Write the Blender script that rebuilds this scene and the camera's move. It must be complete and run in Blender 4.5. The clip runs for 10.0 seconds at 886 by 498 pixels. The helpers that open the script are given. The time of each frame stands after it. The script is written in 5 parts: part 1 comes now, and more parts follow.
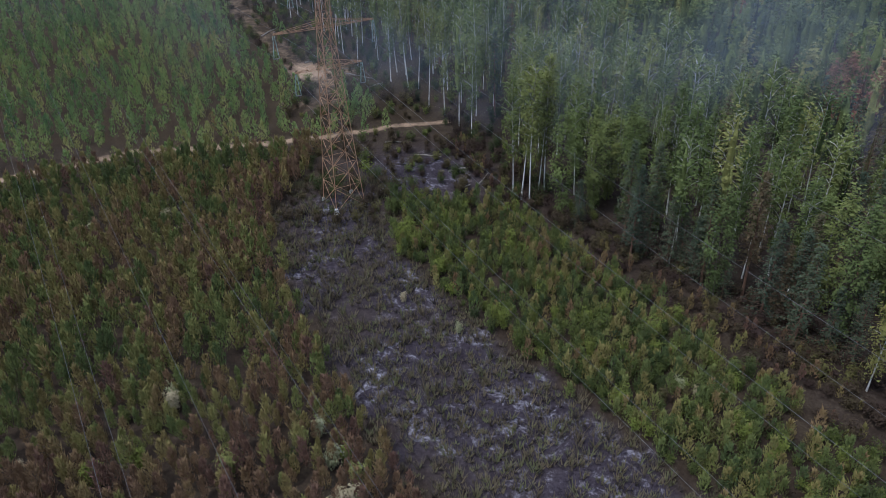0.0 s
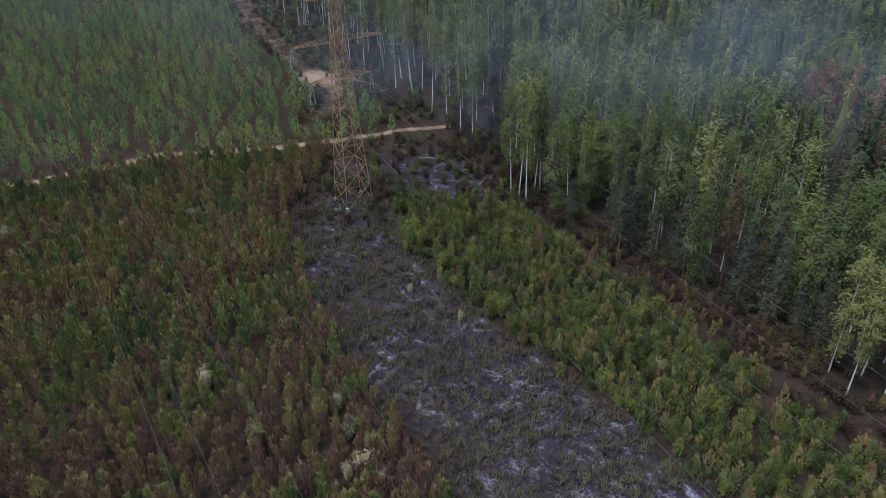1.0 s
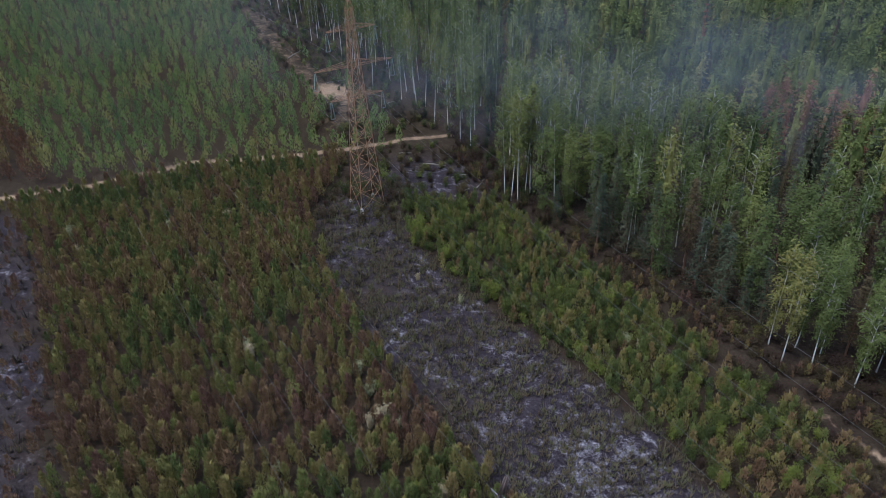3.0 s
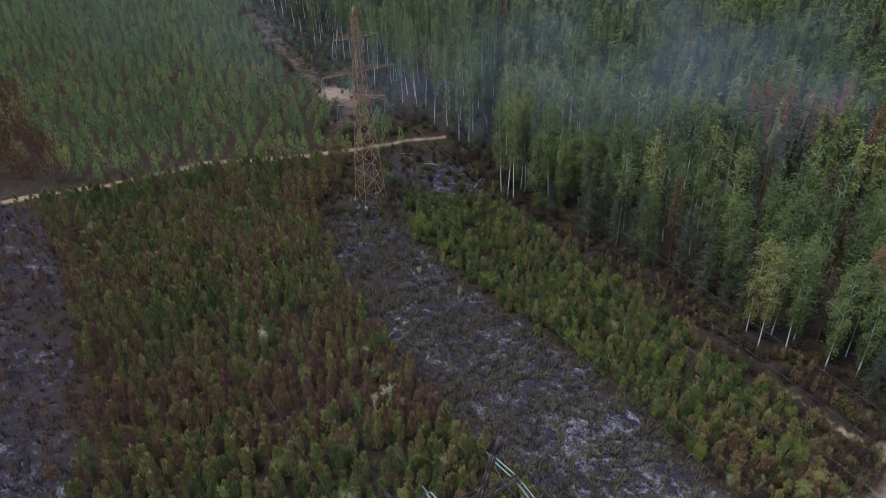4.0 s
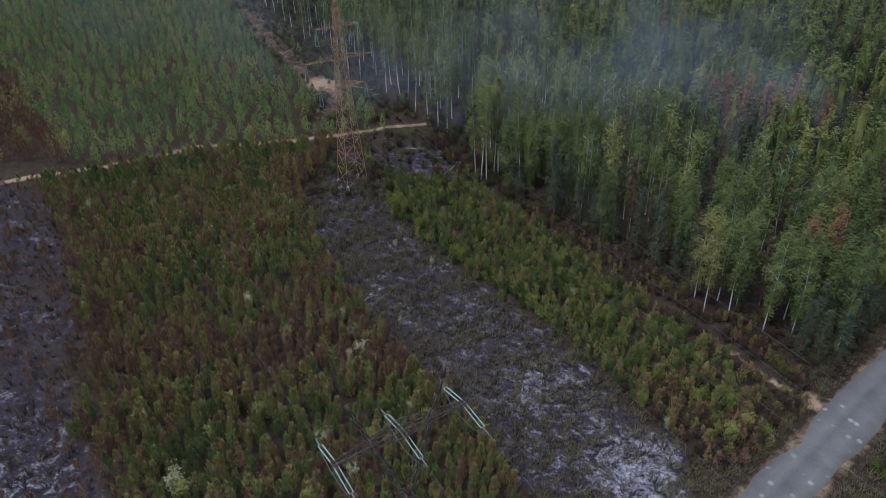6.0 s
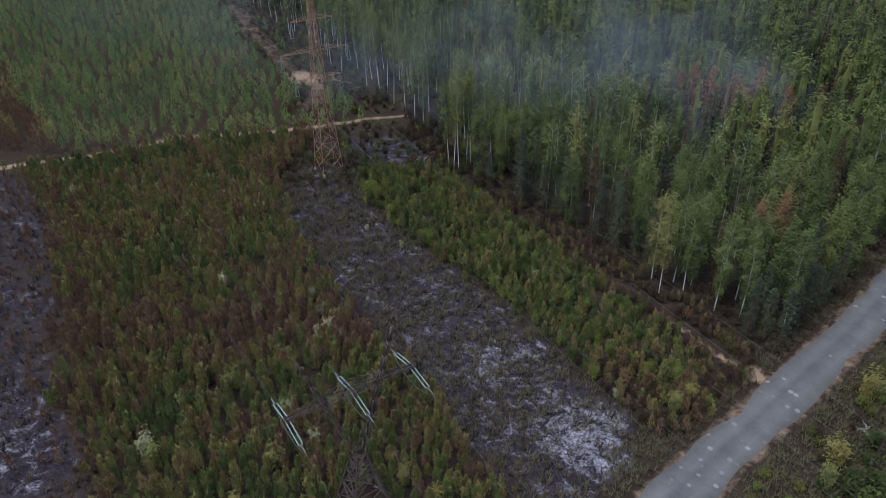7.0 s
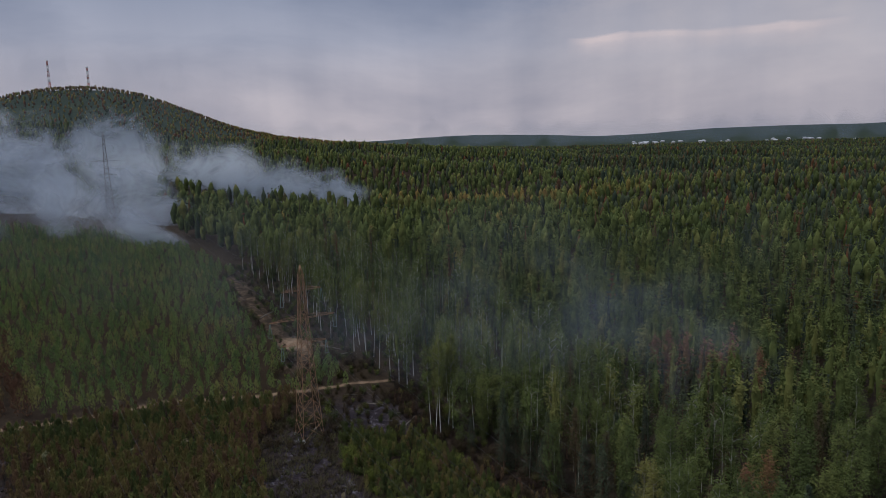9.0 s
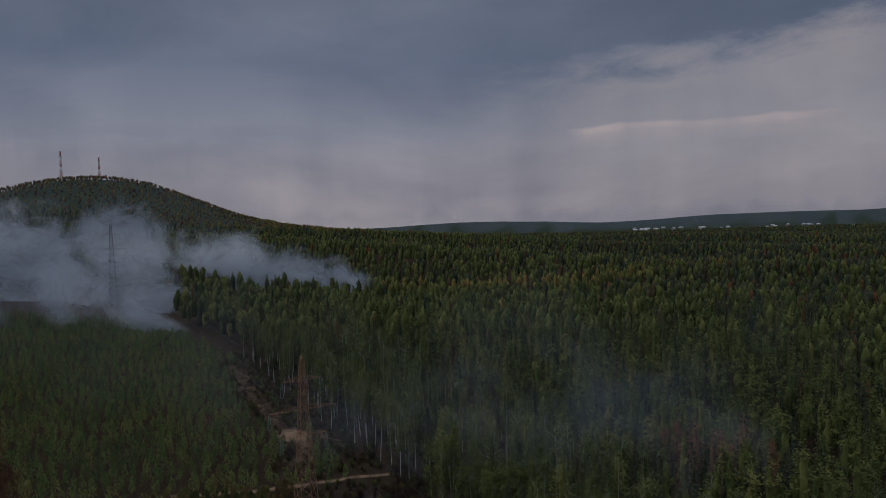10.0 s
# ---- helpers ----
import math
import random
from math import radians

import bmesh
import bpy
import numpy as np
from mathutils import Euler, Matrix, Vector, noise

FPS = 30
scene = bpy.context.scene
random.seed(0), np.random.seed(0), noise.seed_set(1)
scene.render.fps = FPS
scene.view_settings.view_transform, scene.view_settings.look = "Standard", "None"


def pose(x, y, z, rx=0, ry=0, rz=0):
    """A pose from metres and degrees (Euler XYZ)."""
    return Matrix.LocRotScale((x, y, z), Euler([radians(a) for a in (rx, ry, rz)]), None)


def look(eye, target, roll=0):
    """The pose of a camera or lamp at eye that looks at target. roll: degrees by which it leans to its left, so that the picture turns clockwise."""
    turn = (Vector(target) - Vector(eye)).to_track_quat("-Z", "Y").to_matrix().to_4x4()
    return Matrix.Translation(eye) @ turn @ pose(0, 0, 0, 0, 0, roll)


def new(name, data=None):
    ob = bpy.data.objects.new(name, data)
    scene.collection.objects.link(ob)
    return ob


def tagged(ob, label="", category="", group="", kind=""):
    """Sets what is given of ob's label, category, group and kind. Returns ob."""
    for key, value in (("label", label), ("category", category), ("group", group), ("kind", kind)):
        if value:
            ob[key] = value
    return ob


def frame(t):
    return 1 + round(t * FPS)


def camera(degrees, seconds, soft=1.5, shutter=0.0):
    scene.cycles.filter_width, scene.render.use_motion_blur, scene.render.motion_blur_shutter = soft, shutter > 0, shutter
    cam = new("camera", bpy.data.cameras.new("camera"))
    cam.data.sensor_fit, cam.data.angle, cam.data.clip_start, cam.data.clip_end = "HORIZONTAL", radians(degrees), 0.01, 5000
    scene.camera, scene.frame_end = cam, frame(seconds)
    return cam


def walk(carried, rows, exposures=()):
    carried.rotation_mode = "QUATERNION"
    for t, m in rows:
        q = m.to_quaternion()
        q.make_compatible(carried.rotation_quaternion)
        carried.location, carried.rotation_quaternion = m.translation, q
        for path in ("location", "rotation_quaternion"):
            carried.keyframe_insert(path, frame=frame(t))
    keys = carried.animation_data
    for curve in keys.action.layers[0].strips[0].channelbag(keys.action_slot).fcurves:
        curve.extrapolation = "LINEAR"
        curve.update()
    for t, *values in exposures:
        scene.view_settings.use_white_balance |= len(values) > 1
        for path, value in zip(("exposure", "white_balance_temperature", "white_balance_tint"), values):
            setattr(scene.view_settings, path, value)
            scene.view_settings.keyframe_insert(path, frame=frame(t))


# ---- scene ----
cam = camera(64.7, 10.0, soft=0.7)
METRES, EYE, TILT, LEAN, TURN = 55.0, 52.9, -4.0, 0.0, 0.0
ROWS = [
    (0.0, 0.0, 0.0, 0.0, -0.8, -26.72, 1.6),
    (0.5, -0.0029, -0.067, 0.0277, -0.77, -26.72, 1.65),
    (1.0, -0.0056, -0.1348, 0.0564, -0.76, -26.73, 1.71),
    (1.5, -0.0076, -0.2016, 0.0843, -0.76, -26.71, 1.78),
    (2.0, -0.0091, -0.2678, 0.1128, -0.78, -26.71, 1.81),
    (2.5, -0.0107, -0.3342, 0.1409, -0.79, -26.69, 1.84),
    (4.0, -0.0139, -0.524, 0.2154, -0.91, -26.68, 1.95),
    (4.5, -0.0152, -0.572, 0.2176, -0.99, -26.65, 1.97),
    (5.0, -0.0042, -0.614, 0.2152, -1.07, -26.66, 1.89),
    (6.5, 0.0974, -0.7552, 0.2062, -1.16, -26.65, 1.65),
    (7.0, 0.144, -0.8064, 0.2004, -1.27, -26.66, 1.59),
    (7.5, 0.1747, -0.8414, 0.1966, -1.42, -26.61, 1.54),
    (8.0, 0.1905, -0.8575, 0.1968, -1.71, -22.5, 1.44),
    (8.5, 0.1917, -0.8621, 0.1959, -1.86, -13.39, 1.45),
    (9.0, 0.1935, -0.857, 0.2068, -1.69, -5.16, 1.64),
    (9.5, 0.193, -0.859, 0.2118, -1.57, -0.3, 1.68),
    (10.0, 0.1949, -0.8565, 0.216, -1.45, 1.88, 1.76),
]
EXPOSURES = [(0.0, 0.4, 5650, 11), (2.5, 0.36, 5650, 11), (4.5, 0.2, 5700, 11), (7.6, 0.19, 5800, 11), (8.2, 0.14, 5900, 11), (8.6, -0.06, 6050, 11), (9.0, -0.75, 6250, 11), (9.5, -1.3, 6250, 11), (10.0, -1.5, 6250, 11)]
walk(cam, [(t, pose(0, 0, EYE, TILT, LEAN, TURN) @ pose(METRES * x, METRES * y, METRES * z, 90 + pitch, roll, yaw)) for t, x, y, z, yaw, pitch, roll in ROWS], EXPOSURES)

# ---- node helpers ----


def tree_of(owner):
    owner.use_nodes = True
    nt = owner.node_tree
    nt.nodes.clear()
    return nt


def nd(nt, kind, **values):
    """A node; keys are socket names (underscores for spaces) or attributes written with a leading at_."""
    n = nt.nodes.new(kind)
    for k, v in values.items():
        n.inputs[k.replace("_", " ")].default_value = v
    return n


def ramp(nt, stops, fac=None):
    n = nt.nodes.new("ShaderNodeValToRGB")
    el = n.color_ramp.elements
    while len(el) < len(stops):
        el.new(0.5)
    for e, (p, c) in zip(el, stops):
        e.position, e.color = p, (*c, 1) if len(c) == 3 else c
    if fac is not None:
        nt.links.new(fac, n.inputs[0])
    return n


def math_node(nt, op, a, b=0.0, clamp=False):
    n = nt.nodes.new("ShaderNodeMath")
    n.operation, n.use_clamp = op, clamp
    for i, v in enumerate((a, b)):
        if isinstance(v, (int, float)):
            n.inputs[i].default_value = v
        else:
            nt.links.new(v, n.inputs[i])
    return n.outputs[0]


def mix_rgb(nt, fac, a, b, blend="MIX"):
    n = nt.nodes.new("ShaderNodeMix")
    n.data_type, n.blend_type = "RGBA", blend
    for i, v in ((0, fac), (6, a), (7, b)):
        if isinstance(v, (int, float)):
            n.inputs[i].default_value = v
        elif isinstance(v, tuple):
            n.inputs[i].default_value = (*v, 1)
        else:
            nt.links.new(v, n.inputs[i])
    return n.outputs[2]


def noise_tex(nt, vec, scale, detail=4.0, rough=0.55, distortion=0.0):
    n = nd(nt, "ShaderNodeTexNoise", Scale=scale, Detail=detail, Roughness=rough, Distortion=distortion)
    if vec is not None:
        nt.links.new(vec, n.inputs["Vector"])
    return n.outputs["Fac"]


def scaled(nt, vec, s, loc=(0, 0, 0)):
    n = nt.nodes.new("ShaderNodeMapping")
    n.inputs["Scale"].default_value, n.inputs["Location"].default_value = s, loc
    nt.links.new(vec, n.inputs["Vector"])
    return n.outputs[0]


# ---- sky, sun ----
SUN_AZ, SUN_EL = 236.0, 64.0   # degrees clockwise from ahead, degrees up: behind the camera, in cloud
world = bpy.data.worlds.new("sky")
scene.world = world
nt = tree_of(world)
sky = nt.nodes.new("ShaderNodeTexSky")
sky.sky_type, sky.sun_disc = "NISHITA", False
sky.sun_elevation, sky.sun_rotation = radians(SUN_EL), radians(SUN_AZ)
sky.dust_density, sky.air_density = 3.0, 1.5
coord = nt.nodes.new("ShaderNodeTexCoord").outputs["Generated"]
sep = nt.nodes.new("ShaderNodeSeparateXYZ")
nt.links.new(coord, sep.inputs[0])
up = sep.outputs["Z"]
side = sep.outputs["X"]
# long cloud bands, broken by softer billows, over paler air near the horizon
band = noise_tex(nt, scaled(nt, coord, (1.3, 1.3, 3.6)), 1.5, 6, 0.55, 0.3)
wisp = noise_tex(nt, scaled(nt, coord, (3.0, 3.0, 9.0), (4, 1, 2)), 2.2, 7, 0.6, 0.3)
curtain = noise_tex(nt, scaled(nt, coord, (9.0, 9.0, 0.7), (1, 7, 3)), 1.0, 4, 0.5)
base = ramp(nt, [(0.0, (0.82, 0.76, 0.80)), (0.06, (0.74, 0.70, 0.77)), (0.13, (0.48, 0.51, 0.64)), (0.22, (0.30, 0.355, 0.50)), (0.32, (0.34, 0.39, 0.50)), (0.55, (1.15, 1.28, 1.55)), (1.0, (1.9, 2.05, 2.4))], up)
dark = ramp(nt, [(0.36, (0.70, 0.73, 0.80)), (0.64, (1.22, 1.18, 1.14))], band)
cloud = mix_rgb(nt, 1.0, base.outputs[0], dark.outputs[0], "MULTIPLY")
streak = ramp(nt, [(0.35, (0.86, 0.87, 0.9)), (0.65, (1.12, 1.1, 1.08))], curtain)
low = ramp(nt, [(0.02, (1, 1, 1)), (0.26, (0, 0, 0))], up)
cloud = mix_rgb(nt, low.outputs[0], cloud, mix_rgb(nt, 1.0, cloud, streak.outputs[0], "MULTIPLY"))
# the dark cloud deck ends in a torn edge; pale rain air hangs below it towards the hidden sun
ragged = math_node(nt, "ADD", math_node(nt, "MULTIPLY", math_node(nt, "SUBTRACT", wisp, 0.5), 0.17), math_node(nt, "MULTIPLY", math_node(nt, "SUBTRACT", band, 0.5), 0.08))
lift = math_node(nt, "SUBTRACT", math_node(nt, "ADD", up, ragged), math_node(nt, "MULTIPLY", side, 0.09))
towards = ramp(nt, [(0.02, (0, 0, 0)), (0.20, (0.45,) * 3), (0.34, (1, 1, 1)), (0.66, (0.8,) * 3), (0.9, (0, 0, 0))], side)
deck = ramp(nt, [(0.165, (0, 0, 0)), (0.205, (1, 1, 1))], lift)
cloud = mix_rgb(nt, math_node(nt, "MULTIPLY", math_node(nt, "MULTIPLY", deck.outputs[0], towards.outputs[0]), 0.55), cloud, (0.17, 0.215, 0.31))
below = ramp(nt, [(0.0, (0.35,) * 3), (0.07, (0.55,) * 3), (0.15, (0.85,) * 3), (0.192, (0.0,) * 3)], lift)
glow = math_node(nt, "MULTIPLY", math_node(nt, "MULTIPLY", below.outputs[0], towards.outputs[0]), math_node(nt, "ADD", math_node(nt, "MULTIPLY", curtain, 1.3), 0.15), True)
cloud = mix_rgb(nt, glow, cloud, (0.80, 0.71, 0.72))
# a thin bright rim of a lower cloud
line = math_node(nt, "ADD", up, math_node(nt, "MULTIPLY", math_node(nt, "SUBTRACT", wisp, 0.5), 0.024))
rim_h = ramp(nt, [(0.098, (0, 0, 0)), (0.116, (0.35,) * 3), (0.124, (1, 1, 1)), (0.129, (0, 0, 0))], line)
rim_s = ramp(nt, [(0.20, (0, 0, 0)), (0.23, (0.8,) * 3), (0.42, (1, 1, 1)), (0.47, (0.5,) * 3), (0.52, (0, 0, 0))], side)
rim = math_node(nt, "MULTIPLY", math_node(nt, "MULTIPLY", rim_h.outputs[0], rim_s.outputs[0]), math_node(nt, "MULTIPLY", math_node(nt, "SUBTRACT", curtain, 0.25), 1.7, True), True)
cloud = mix_rgb(nt, rim, cloud, (1.55, 1.18, 1.06))
mixed = mix_rgb(nt, 0.985, sky.outputs[0], cloud)
bg = nd(nt, "ShaderNodeBackground", Strength=1.0)
nt.links.new(mixed, bg.inputs["Color"])
out = nt.nodes.new("ShaderNodeOutputWorld")
nt.links.new(bg.outputs[0], out.inputs[0])

sun_data = bpy.data.lights.new("sun", "SUN")
sun_data.energy, sun_data.angle, sun_data.color = 2.8, radians(16), (1.0, 0.94, 0.85)
sun = new("sun", sun_data)
sun.matrix_world = look((0, 0, 300), Vector((0, 0, 300)) - Vector((math.sin(radians(SUN_AZ)) * math.cos(radians(SUN_EL)), math.cos(radians(SUN_AZ)) * math.cos(radians(SUN_EL)), math.sin(radians(SUN_EL)))))

# ---- materials ----


def material(name):
    m = bpy.data.materials.new(name)
    nt = tree_of(m)
    out = nt.nodes.new("ShaderNodeOutputMaterial")
    return m, nt, out


def surface(nt, out, color, rough=0.8, metal=0.0, bump=None, strength=0.3, distance=0.1, gloss=0.25):
    p = nd(nt, "ShaderNodeBsdfPrincipled", Roughness=rough, Metallic=metal)
    p.inputs["Specular IOR Level"].default_value = gloss
    if isinstance(color, tuple):
        p.inputs["Base Color"].default_value = (*color, 1)
    else:
        nt.links.new(color, p.inputs["Base Color"])
    if bump is not None:
        b = nd(nt, "ShaderNodeBump", Strength=strength, Distance=distance)
        nt.links.new(bump, b.inputs["Height"])
        nt.links.new(b.outputs[0], p.inputs["Normal"])
    nt.links.new(p.outputs[0], out.inputs[0])
    return p


def attr(nt, name):
    n = nt.nodes.new("ShaderNodeAttribute")
    n.attribute_name = name
    return n.outputs["Fac"]


def position(nt):
    return nt.nodes.new("ShaderNodeNewGeometry").outputs["Position"]


def foliage(name, stops, jitter=0.10, through_light=0.2, spread=0.06):
    """Leaves: the tone of the plant, varied leaf by leaf and plant by plant."""
    m, nt, out = material(name)
    geo = nt.nodes.new("ShaderNodeNewGeometry")
    info = nt.nodes.new("ShaderNodeObjectInfo")
    tone = math_node(nt, "ADD", attr(nt, "tone"), math_node(nt, "MULTIPLY", math_node(nt, "SUBTRACT", geo.outputs["Random Per Island"], 0.5), jitter))
    tone = math_node(nt, "ADD", tone, math_node(nt, "MULTIPLY", math_node(nt, "SUBTRACT", info.outputs["Random"], 0.5), spread), True)
    c = ramp(nt, stops, tone).outputs[0]
    leaf = math_node(nt, "ADD", math_node(nt, "MULTIPLY", noise_tex(nt, geo.outputs["Position"], 0.6, 4, 0.65), 1.35), 0.33)
    c = mix_rgb(nt, 1.0, c, leaf, "MULTIPLY")
    d = nd(nt, "ShaderNodeBsdfDiffuse", Roughness=0.6)
    tr = nt.nodes.new("ShaderNodeBsdfTranslucent")
    nt.links.new(c, d.inputs[0])
    nt.links.new(c, tr.inputs[0])
    mx = nd(nt, "ShaderNodeMixShader", Fac=through_light)
    nt.links.new(d.outputs[0], mx.inputs[1])
    nt.links.new(tr.outputs[0], mx.inputs[2])
    nt.links.new(mx.outputs[0], out.inputs[0])
    return m


BIRCH_STOPS = [(0.0, (0.052, 0.074, 0.027)), (0.4, (0.094, 0.122, 0.038)), (0.7, (0.138, 0.146, 0.046)), (0.85, (0.19, 0.15, 0.045)), (1.0, (0.15, 0.082, 0.050))]
PINE_STOPS = [(0.0, (0.032, 0.052, 0.036)), (0.5, (0.052, 0.074, 0.042)), (0.75, (0.072, 0.066, 0.036)), (1.0, (0.12, 0.06, 0.03))]
YOUNG_STOPS = [(0.0, (0.046, 0.068, 0.026)), (0.3, (0.092, 0.116, 0.036)), (0.5, (0.140, 0.130, 0.046)), (0.7, (0.124, 0.090, 0.046)), (1.0, (0.096, 0.062, 0.044))]
BUSH_STOPS = [(0.0, (0.036, 0.054, 0.022)), (0.3, (0.062, 0.088, 0.026)), (0.5, (0.140, 0.190, 0.038)), (0.62, (0.080, 0.080, 0.030)), (0.75, (0.058, 0.052, 0.028)), (1.0, (0.046, 0.036, 0.027))]
PALE_STOPS = [(0.0, (0.17, 0.185, 0.10)), (0.5, (0.22, 0.205, 0.12)), (1.0, (0.24, 0.19, 0.12))]
GRASS_STOPS = [(0.0, (0.070, 0.075, 0.036)), (0.5, (0.085, 0.068, 0.042)), (1.0, (0.035, 0.030, 0.028))]
def muted(stops, r, g, b):
    """Leaf colours turned towards the dull olive of early autumn."""
    return [(p, (c[0] * r, c[1] * g, c[2] * b)) for p, c in stops]


M_BIRCH = foliage("birch_leaves", muted(BIRCH_STOPS, 1.00, 0.94, 1.0))
M_PINE = foliage("pine_needles", muted(PINE_STOPS, 1.0, 0.86, 0.9), through_light=0.15)
M_YOUNG = foliage("young_pine_needles", muted(YOUNG_STOPS, 1.10, 1.00, 1.04), through_light=0.12)
M_PLANTATION = foliage("healthy_pine_needles", [(0.0, (0.064, 0.108, 0.048)), (0.4, (0.145, 0.196, 0.066)), (0.7, (0.220, 0.208, 0.078)), (1.0, (0.105, 0.058, 0.038))], through_light=0.15)
M_BUSH = foliage("bush_leaves", muted(BUSH_STOPS, 0.76, 0.66, 0.74), through_light=0.22)
M_PALE = foliage("pale_willow_leaves", PALE_STOPS)
M_GRASS = foliage("dry_grass", GRASS_STOPS, jitter=0.4)


def birch_bark():
    m, nt, out = material("birch_bark")
    co = nt.nodes.new("ShaderNodeTexCoord").outputs["Object"]
    bands = noise_tex(nt, scaled(nt, co, (3.0, 3.0, 9.0)), 1.0, 3, 0.7)
    dirt = noise_tex(nt, co, 0.6, 4)
    c = ramp(nt, [(0.36, (0.05, 0.045, 0.04)), (0.46, (0.50, 0.49, 0.46)), (1.0, (0.54, 0.53, 0.50))], bands).outputs[0]
    c = mix_rgb(nt, math_node(nt, "MULTIPLY", dirt, 0.45), c, (0.22, 0.20, 0.18))
    surface(nt, out, c, 0.75, bump=bands, strength=0.3, distance=0.02)
    return m


def simple(name, dark, light, scale=2.0, rough=0.85, metal=0.0, bump=0.3, distance=0.03):
    m, nt, out = material(name)
    co = nt.nodes.new("ShaderNodeTexCoord").outputs["Object"]
    a = noise_tex(nt, co, scale, 6, 0.6)
    b = noise_tex(nt, co, scale * 9, 3, 0.6)
    c = ramp(nt, [(0.3, dark), (0.7, light)], math_node(nt, "ADD", math_node(nt, "MULTIPLY", a, 0.7), math_node(nt, "MULTIPLY", b, 0.3))).outputs[0]
    surface(nt, out, c, rough, metal, bump=b, strength=bump, distance=distance)
    return m


M_BARK = birch_bark()
M_PINE_BARK = simple("pine_bark", (0.035, 0.026, 0.020), (0.16, 0.085, 0.05), 1.2)
M_TWIG = simple("twig_bark", (0.03, 0.024, 0.02), (0.09, 0.07, 0.055), 3.0)
M_RUST = simple("rusty_painted_steel", (0.17, 0.09, 0.05), (0.33, 0.205, 0.12), 1.5, 0.7, 0.2)
M_STEEL = simple("dark_weathered_steel", (0.035, 0.028, 0.027), (0.095, 0.07, 0.062), 1.5, 0.6, 0.4)
M_GREY_STEEL = simple("galvanised_steel", (0.10, 0.10, 0.105), (0.19, 0.19, 0.20), 1.0, 0.55, 0.5)
M_WIRE = simple("aluminium_wire", (0.06, 0.06, 0.062), (0.11, 0.11, 0.115), 1.0, 0.45, 0.7)
M_GLASS = simple("insulator_glass", (0.11, 0.16, 0.14), (0.20, 0.26, 0.235), 6.0, 0.18, 0.0, 0.05)
M_CONCRETE = simple("concrete", (0.17, 0.165, 0.15), (0.28, 0.275, 0.26), 2.0)
M_LOG = simple("grey_dead_wood", (0.06, 0.052, 0.046), (0.19, 0.17, 0.145), 3.0)
M_RED = simple("red_mast_paint", (0.30, 0.07, 0.05), (0.42, 0.13, 0.09), 0.4)
M_WHITE = simple("white_mast_paint", (0.5, 0.5, 0.5), (0.7, 0.7, 0.7), 0.4)
M_ROOF = simple("pale_sheet_roof", (0.26, 0.27, 0.29), (0.42, 0.43, 0.45), 0.1)
M_PLASTER = simple("pale_plaster", (0.22, 0.21, 0.20), (0.36, 0.35, 0.33), 0.2)


def ground_material():
    m, nt, out = material("forest_soil_and_ash")
    p = position(nt)
    ash, bare, far = attr(nt, "ash"), attr(nt, "bare"), attr(nt, "wood")
    big, mid, fine = noise_tex(nt, p, 0.05, 5), noise_tex(nt, p, 0.42, 10, 0.70, 0.9), noise_tex(nt, p, 3.0, 6, 0.7)
    litter = ramp(nt, [(0.3, (0.011, 0.008, 0.006)), (0.5, (0.024, 0.017, 0.011)), (0.7, (0.045, 0.035, 0.019))], math_node(nt, "ADD", math_node(nt, "MULTIPLY", mid, 0.5), math_node(nt, "MULTIPLY", fine, 0.5))).outputs[0]
    char = ramp(nt, [(0.38, (0.009, 0.007, 0.009)), (0.62, (0.040, 0.033, 0.038))], math_node(nt, "ADD", math_node(nt, "MULTIPLY", fine, 0.55), math_node(nt, "MULTIPLY", mid, 0.45))).outputs[0]
    pale = ramp(nt, [(0.35, (0.12, 0.115, 0.13)), (0.65, (0.30, 0.29, 0.325))], fine).outputs[0]
    # ash lies in torn drifts: the more ash, the lower the threshold
    drift = math_node(nt, "ADD", math_node(nt, "MULTIPLY", mid, 0.75), math_node(nt, "MULTIPLY", fine, 0.25))
    cut = math_node(nt, "SUBTRACT", 0.605, math_node(nt, "MULTIPLY", ash, 0.17))
    patch = math_node(nt, "MULTIPLY", math_node(nt, "SUBTRACT", drift, cut), 5.0, True)
    burnt = mix_rgb(nt, math_node(nt, "MULTIPLY", patch, 0.85), char, pale)
    on = math_node(nt, "MULTIPLY", ash, 2.5, True)
    c = mix_rgb(nt, on, litter, burnt)
    dirt = ramp(nt, [(0.3, (0.10, 0.066, 0.042)), (0.7, (0.23, 0.165, 0.11))], math_node(nt, "ADD", math_node(nt, "MULTIPLY", mid, 0.4), math_node(nt, "MULTIPLY", fine, 0.6))).outputs[0]
    worn = math_node(nt, "MULTIPLY", math_node(nt, "SUBTRACT", math_node(nt, "ADD", bare, math_node(nt, "MULTIPLY", mid, 0.6)), 0.62), 4.0, True)
    c = mix_rgb(nt, worn, c, dirt)
    woods = ramp(nt, [(0.35, (0.014, 0.022, 0.018)), (0.55, (0.024, 0.034, 0.022)), (0.7, (0.045, 0.046, 0.024))], math_node(nt, "ADD", math_node(nt, "MULTIPLY", noise_tex(nt, p, 0.02, 8, 0.75), 0.6), math_node(nt, "MULTIPLY", big, 0.4))).outputs[0]
    c = mix_rgb(nt, far, c, woods)
    surface(nt, out, c, 0.95, bump=math_node(nt, "ADD", fine, mid), strength=0.6, distance=0.15, gloss=0.04)
    return m


